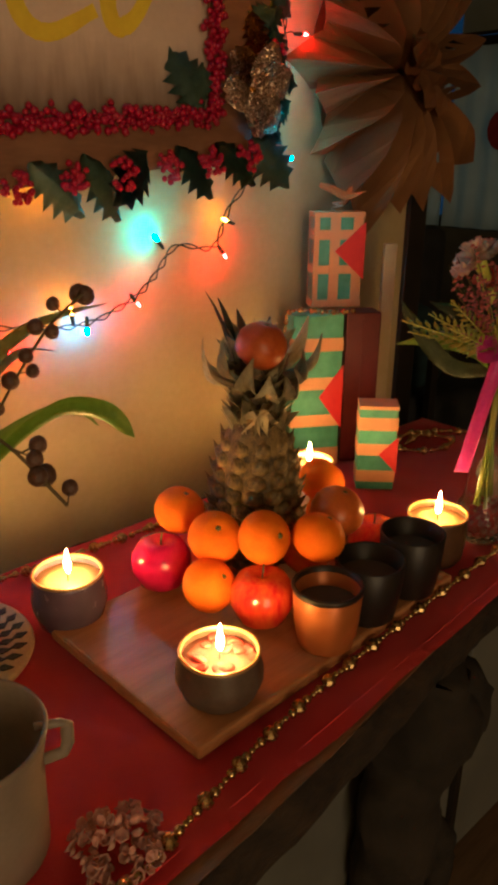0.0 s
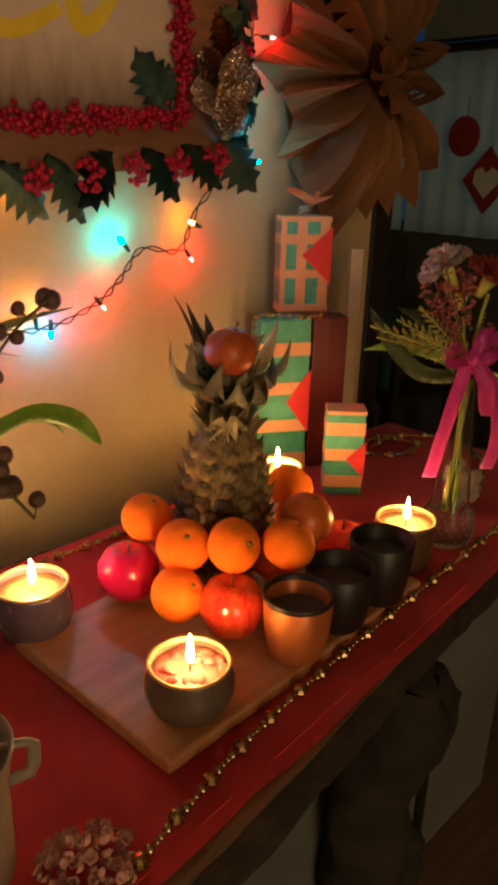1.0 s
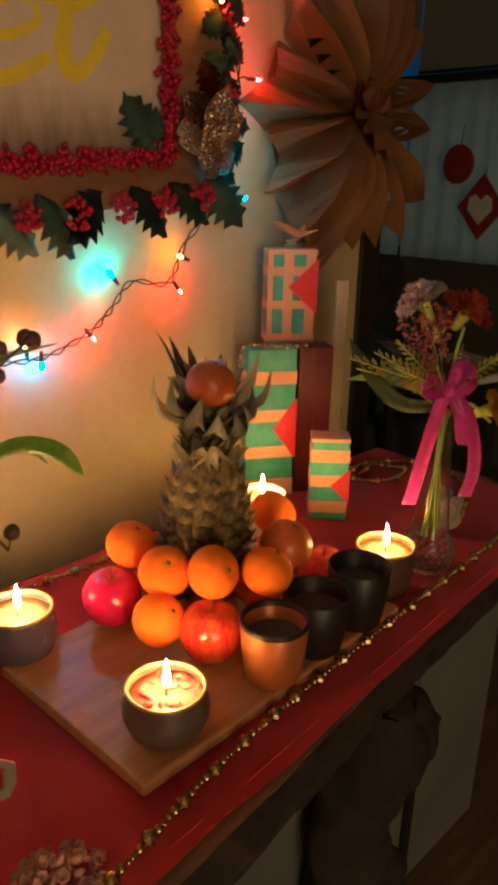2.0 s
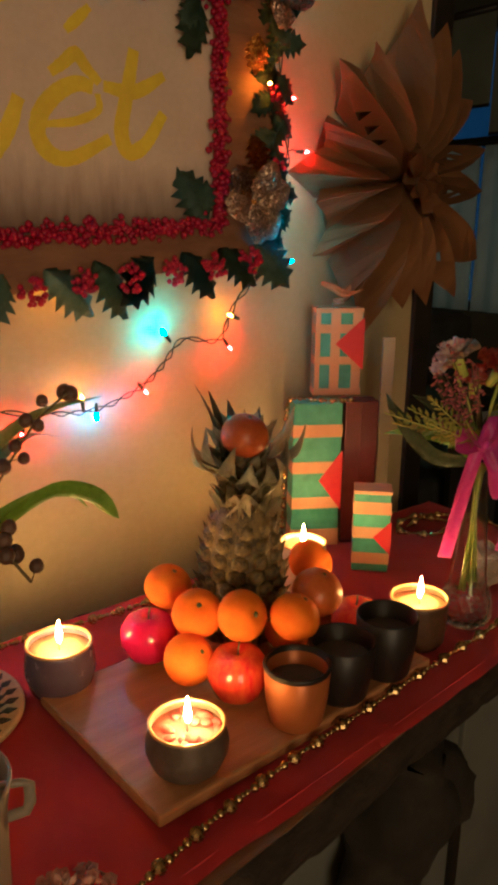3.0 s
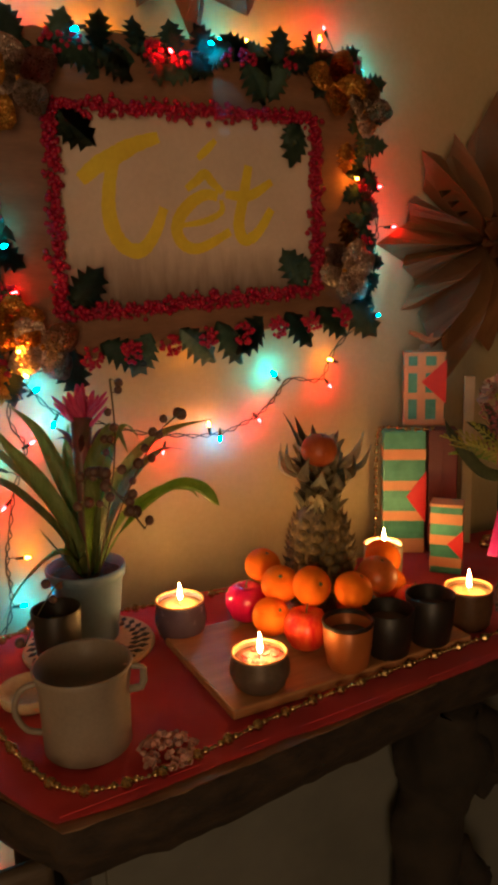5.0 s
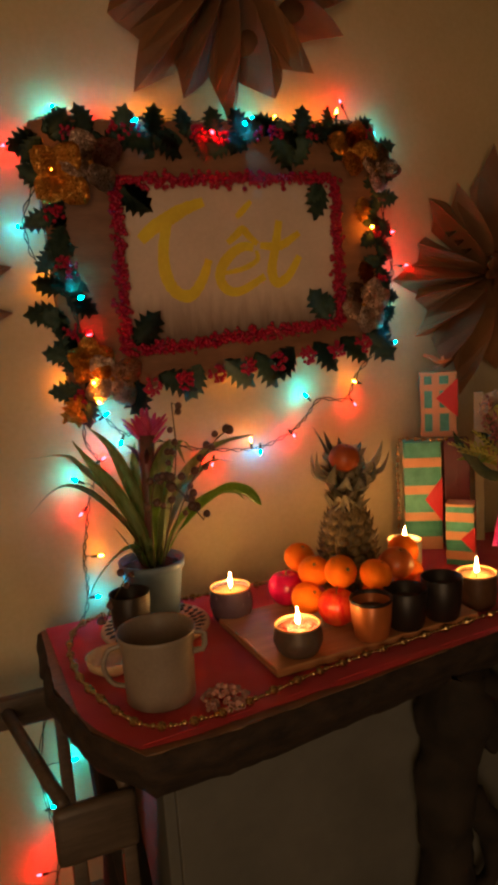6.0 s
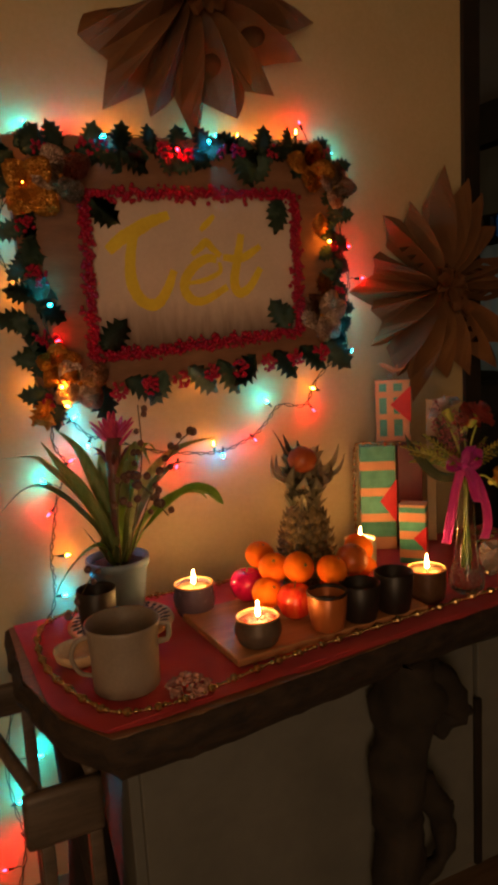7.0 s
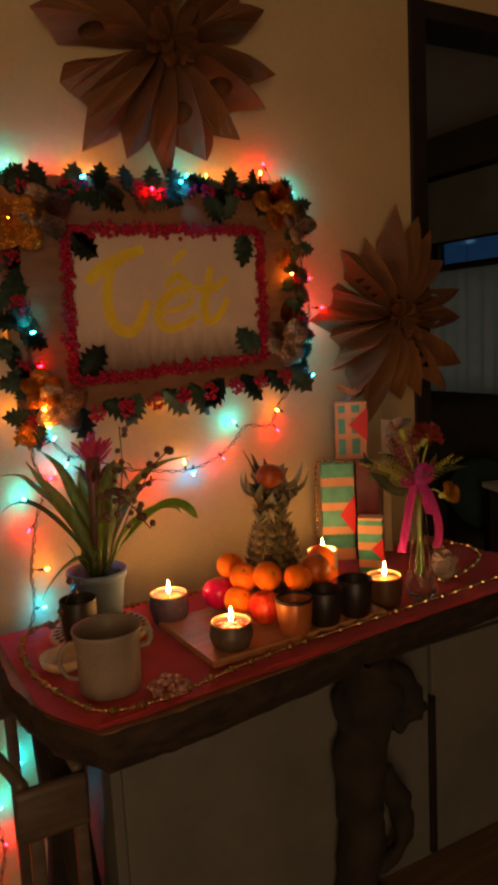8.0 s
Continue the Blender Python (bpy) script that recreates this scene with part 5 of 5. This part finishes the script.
for k in range(15):
    a, up = rnd.uniform(0, 360), rnd.uniform(0, 1)
    d = Vector((math.cos(math.radians(a)) * rnd.uniform(0.02, 0.065), math.sin(math.radians(a)) * rnd.uniform(0.02, 0.065), 0.05 + 0.12 * up))
    if k < 9:
        d = Vector((-0.03 - rnd.uniform(0, 0.035), 0.02 + rnd.uniform(0, 0.045), 0.04 + 0.13 * up))
    end = TOP + d
    part("sprig", tube([TOP, TOP + d * 0.6 + Vector((0, 0, 0.008)), end], 0.0009, 5), TWIG, bouquet)
    for q in range(20):
        t = rnd.uniform(0.5, 1.05)
        shared("bud", bud, bouquet, pose(*(TOP + d * t + Vector((rnd.gauss(0, 0.0045), rnd.gauss(0, 0.0045), rnd.gauss(0, 0.004)))), rnd.uniform(0, 90), rnd.uniform(0, 90), 0))
for a, tilt, s in ((150, 62, 1.0), (135, 72, 1.15), (160, 50, 0.95), (120, 80, 1.0), (170, 66, 0.9), (200, 60, 0.9), (20, 60, 0.8), (330, 62, 0.9), (300, 50, 0.8), (60, 62, 0.9)):
    shared("frond", frond, bouquet, pose(TOP.x, TOP.y, TOP.z + 0.012, 0, 0, a - 90) @ pose(0, 0, 0, -tilt, 0, 0) @ pose(0, 0, 0.02, 0, 0, rnd.uniform(45, 85)) @ Matrix.Scale(s * 1.25, 4))
for pts, m in ((((VX, VY, 1.0), (0.94, 0.53, 1.03), (0.925, 0.59, 1.03), (0.92, 0.645, 1.015)), BRIGHTLEAF), (((VX, VY, 1.0), (0.93, 0.54, 1.07), (0.91, 0.585, 1.09)), DARKLEAF), (((VX, VY, 1.0), (1.0, 0.46, 1.05), (1.05, 0.42, 1.06)), DARKLEAF), (((VX, VY, 1.0), (0.99, 0.5, 1.06), (1.03, 0.5, 1.1)), DARKLEAF), (((VX, VY, 1.0), (0.93, 0.52, 1.05), (0.89, 0.56, 1.06)), DARKLEAF), (((VX, VY, 1.0), (0.925, 0.55, 1.0), (0.895, 0.6, 1.06), (0.89, 0.62, 1.09)), DARKLEAF), (((VX, VY, 1.0), (0.95, 0.54, 1.08), (0.94, 0.58, 1.14)), DARKLEAF), (((VX, VY, 1.0), (0.98, 0.52, 1.08), (1.0, 0.56, 1.15)), DARKLEAF)):
    strap(pts, 0.011, bouquet, m, (0.25, -0.2, 0.9))


def ribbon(pts, w, parent, name, side=(0.72, -0.695, 0)):
    path = glide(pts, 7)
    bm = bmesh.new()
    s = Vector(side)
    rows = [[bm.verts.new(p - s * w + Vector((0, 0, 0.0015 * math.sin(i)))), bm.verts.new(p + Vector((0.001, 0.001, 0))), bm.verts.new(p + s * w)] for i, p in enumerate(path)]
    for a, b in zip(rows, rows[1:]):
        bm.faces.new((a[0], a[1], b[1], b[0]))
        bm.faces.new((a[1], a[2], b[2], b[1]))
    bmesh.ops.solidify(bm, geom=bm.faces[:], thickness=0.0006)
    return part(name, bm, RIBBON, parent)


bow = thing("ribbon_bow", "shiny magenta ribbon bow tied round the vase's neck", "ribbon")
KX, KY, KZ = VX - 0.015, VY - 0.015, 1.03


def near(dx, dz, out=0.0):
    """A place dx across and dz up from the bow's knot, out towards the room."""
    return (KX + 0.72 * dx - 0.695 * out, KY - 0.695 * dx - 0.72 * out, KZ + dz)


part("knot", jitter(ball(0.009, 12, 8, 1.1, at=near(0, 0)), 0.003, 90), RIBBON, bow)
ribbon([near(-0.008, -0.005), near(-0.02, -0.05, 0.006), near(-0.032, -0.115, 0.004), near(-0.043, -0.18, 0.0)], 0.0105, bow, "tail")
ribbon([near(0.008, -0.005), near(0.026, -0.03, 0.01), near(0.042, -0.08, 0.01), near(0.047, -0.125, 0.004), near(0.04, -0.165, 0.0)], 0.010, bow, "tail")
ribbon([near(0.004, -0.004), near(0.016, -0.03, 0.014), near(0.022, -0.06, 0.012), near(0.03, -0.08, 0.008)], 0.012, bow, "tail")
out = (0.45, 0.45, 0.75)
ribbon([near(0, 0), near(-0.024, 0.018, 0.008), near(-0.04, 0.012, 0.0), near(-0.036, -0.004, -0.004), near(0, 0)], 0.010, bow, "loop", out)
ribbon([near(0, 0), near(0.018, 0.03, 0.008), near(0.036, 0.026, 0.0), near(0.03, 0.006, -0.004), near(0, 0)], 0.011, bow, "loop", out)
ribbon([near(0, 0), near(0.002, 0.03, 0.012), near(0.012, 0.046, 0.004), near(0.014, 0.02, -0.006), near(0, 0)], 0.010, bow, "loop", (0.72, -0.695, 0.2))

# ---- wooden chair pushed under the table's end ----
chair = thing("wooden_chair", "dark wooden chair pushed beneath the table's end", "chair")
part("front_board", box(-0.065, 0.075, 0.435, 0.46, 0.487, 0.592, 0.012), CHAIRWOOD, chair)
part("back_rail", box(-0.34, 0.11, 0.79, 0.815, 0.565, 0.632, 0.006), CHAIRWOOD, chair)
part("side_rod", tube([(-0.105, 0.80, 0.602), (-0.075, 0.62, 0.60), (-0.045, 0.45, 0.596)], 0.0125, 12), CHAIRWOOD, chair, "round wooden side rod")
for x, y, z in ((-0.03, 0.448, 0.49), (0.055, 0.448, 0.49), (0.0, 0.802, 0.57), (-0.32, 0.802, 0.57)):
    part("leg", box(x - 0.012, x + 0.012, y - 0.012, y + 0.012, 0, z, 0.003), CHAIRWOOD, chair)
part("stretcher", tube([(0.06, 0.80, 0.60), (0.06, 0.62, 0.598), (0.06, 0.455, 0.594)], 0.0115, 10), CHAIRWOOD, chair)

# ---- dark room beyond the opening ----
win = thing("window_1", "tall window onto the night with half curtains", "window")
tagged(win, kind="structure")
for y0, y1, z0, z1 in ((1.3, 1.36, 0.95, 2.32), (2.94, 3.0, 0.95, 2.32), (1.36, 2.94, 0.95, 1.0), (1.36, 2.94, 2.26, 2.32), (1.36, 2.94, 1.75, 1.79), (2.13, 2.17, 1.0, 1.75)):
    part("window_frame", box(3.34, 3.40, y0, y1, z0, z1, 0.003), DARKTRIM, win, smooth=False)
for y0, y1, z0, z1 in ((1.36, 2.94, 1.79, 2.26), (1.36, 2.13, 1.0, 1.75), (2.17, 2.94, 1.0, 1.75)):
    part("pane", box(3.365, 3.37, y0, y1, z0, z1), TINTGLASS, win, smooth=False).visible_shadow = False
cur = thing("cafe_curtain", "pale green half curtain gathered across the window", "curtain")
for y0, y1 in ((1.28, 2.13), (2.15, 3.02)):
    bm = bmesh.new()
    rows = []
    for i in range(90):
        y = y0 + (y1 - y0) * i / 89
        rows.append([bm.verts.new((3.26 + (0.004 + 0.002 * j) * math.sin(i * 0.55 + 1.5 * noise.noise((i * 0.1, 0, 3)) + 0.6 * noise.noise((i * 0.2, j, 0))), y, 1.74 - 0.78 * j / 4)) for j in range(5)])
    for a, b in zip(rows, rows[1:]):
        for j in range(4):
            bm.faces.new((a[j], a[j + 1], b[j + 1], b[j]))
    bmesh.ops.solidify(bm, geom=bm.faces[:], thickness=0.001)
    part("panel", bm, CURTAIN, cur)
part("rod", tube([(3.26, 1.22, 1.745), (3.26, 2.1, 1.745), (3.26, 3.05, 1.745)], 0.008, 8), DARKTRIM, cur)

# sheets added in place of dim reflecting upper glass, covering the bright sky strip
PANESHEET = mat("grey_green_pane_sheet", (0.2, 0.21, 0.17), (0.28, 0.29, 0.24), 6, 0.9, bump=0.2, fine=30)
sheer(PANESHEET, (0.3, 0.3, 0.22), 0.3)
for y0, y1, low, how in ((1.30, 2.145, 1.80, "fully down over"), (2.155, 2.99, 1.93, "partly down over")):
    blind = thing("dim_pane_sheet", "added grey-green sheet drawn " + how + " the window", "blind", group="roller blinds")
    part("cloth", box(3.296, 3.298, y0, y1, low, 2.33), PANESHEET, blind, smooth=False)
    part("batten", box(3.292, 3.3, y0, y1, low - 0.015, low, 0.002), DARKTRIM, blind, smooth=False)
    part("roller", tube([(3.3, y0, 2.34), (3.3, (y0 + y1) / 2, 2.34), (3.3, y1, 2.34)], 0.018, 14), DARKTRIM, blind)

TISSUE = mat("beige_tissue", (0.3, 0.22, 0.15), (0.4, 0.3, 0.21), 20, 0.8, bump=0.3)
DRYLEAF = mat("dried_leaf_brown", (0.5, 0.17, 0.05), (0.62, 0.26, 0.08), 40, 0.7, bump=0.3)


def ornament(name, label, at, outline, hole, centre):
    o = thing(name, label, "wall ornament", at)
    ring = bmesh.new()
    prism(outline, -0.008, 0.008, ring)
    part("frame", ring, REDWOOD, o, smooth=False, m=pose(0, 0, 0, 90, 0, -90))
    part("centre", prism(hole, 0.0085, 0.012), centre, o, "pale centre" if centre is PALECARD else "", smooth=False, m=pose(0, 0, 0, 90, 0, -90))
    part("hook", tube([(0, 0, 0.0), (0.01, 0, 0.1), (0.014, 0, 0.16)], 0.002, 5), DARKTRIM, o)
    return o


ornament("diamond_ornament", "red diamond-shaped frame with a pale heart hung on the curtain", (3.2, 1.69, 1.21), [(-0.115, 0), (0, -0.14), (0.115, 0), (0, 0.14)],
         [(0, -0.075), (0.06, -0.01), (0.055, 0.04), (0.025, 0.055), (0, 0.03), (-0.025, 0.055), (-0.055, 0.04), (-0.06, -0.01)], PALECARD)
ornament("round_ornament", "dark red round ornament hung on the curtain", (3.2, 1.826, 1.39), [(0.075 * math.cos(k * 0.449), 0.085 * math.sin(k * 0.449)) for k in range(14)],
         [(0.05 * math.cos(k * 0.449), 0.06 * math.sin(k * 0.449)) for k in range(14)], REDWOOD)

armchair = thing("armchair", "bulky black upholstered armchair in the dark room", "armchair", (2.45, 1.72, 0), turn=-20)
part("seat", box(-0.32, 0.32, -0.32, 0.3, 0.12, 0.45, 0.05), BLACKCLOTH, armchair)
part("backrest", box(-0.36, 0.36, 0.24, 0.42, 0.12, 1.0, 0.06), BLACKCLOTH, armchair)
for x in (-0.44, 0.32):
    part("arm", box(x, x + 0.13, -0.34, 0.3, 0.12, 0.64, 0.05), BLACKCLOTH, armchair)
for x in (-0.38, 0.38):
    for y in (-0.28, 0.36):
        part("foot", box(x - 0.025, x + 0.025, y - 0.025, y + 0.025, 0, 0.125, 0.004), DARKTRIM, armchair)
cush = ball(0.17, 18, 12, 0.32)
solid("cushion", cush, TEALCLOTH, "teal cushion leaning in the black armchair", "cushion", smooth=True, m=pose(2.36, 1.62, 0.60, 70, 0, -25))
stand = thing("side_table", "small side table with a white top", "side table", (2.3, 1.22, 0), turn=-15)
part("top", box(-0.2, 0.2, -0.16, 0.16, 0.69, 0.715, 0.004), PALECARD, stand, "white table top", smooth=False)
for x in (-0.17, 0.17):
    for y in (-0.13, 0.13):
        part("leg", box(x - 0.015, x + 0.015, y - 0.015, y + 0.015, 0, 0.69, 0.002), DARKTRIM, stand, smooth=False)
lampost = thing("street_lamp", "distant street lamp glowing outside the window", "street lamp", (3.6, 2.906, -0.038))
part("pole", tube([(0, 0.03, -0.1), (0, 0.03, 1.0), (0, 0.03, 1.97)], 0.006, 6), DARKTRIM, lampost)
part("lamp_head", box(-0.012, 0.012, -0.028, 0.028, 1.974, 1.992, 0.003), glow("street_lamp_glow", (1.0, 0.78, 0.55), 4.0), lampost, "glowing lamp head")

sprig = thing("dried_leaf", "curled orange-brown dried leaf on a coiled stem", "dried leaf")
strap([(1.026, 0.913, 1.236), (1.036, 0.893, 1.229), (1.046, 0.873, 1.219), (1.054, 0.857, 1.22), (1.064, 0.838, 1.227)], 0.0062, sprig, DRYLEAF, (0.25, 0.1, 0.96))
strap([(1.049, 0.868, 1.221), (1.051, 0.862, 1.229), (1.052, 0.86, 1.235)], 0.0035, sprig, DRYLEAF, (0.4, -0.9, 0))
part("stem", tube(glide([(1.05, 0.888, 1.1895), (1.045, 0.9, 1.196), (1.056, 0.884, 1.2), (1.046, 0.898, 1.204), (1.058, 0.882, 1.208), (1.05, 0.868, 1.219)], 5), 0.0014, 6), TISSUE, sprig, "pale coiled stem")

crumple = jitter(ball(0.032, 16, 12, 1.25, at=(0, 0, 0.036)), 0.022, 45)
for v in crumple.verts:
    v.co.z = max(v.co.z, 0.0005)
solid("tissue_paper", crumple, TISSUE, "crumpled beige tissue paper behind the vase", "tissue paper", m=pose(1.09, 0.545, CLOTH_Z))
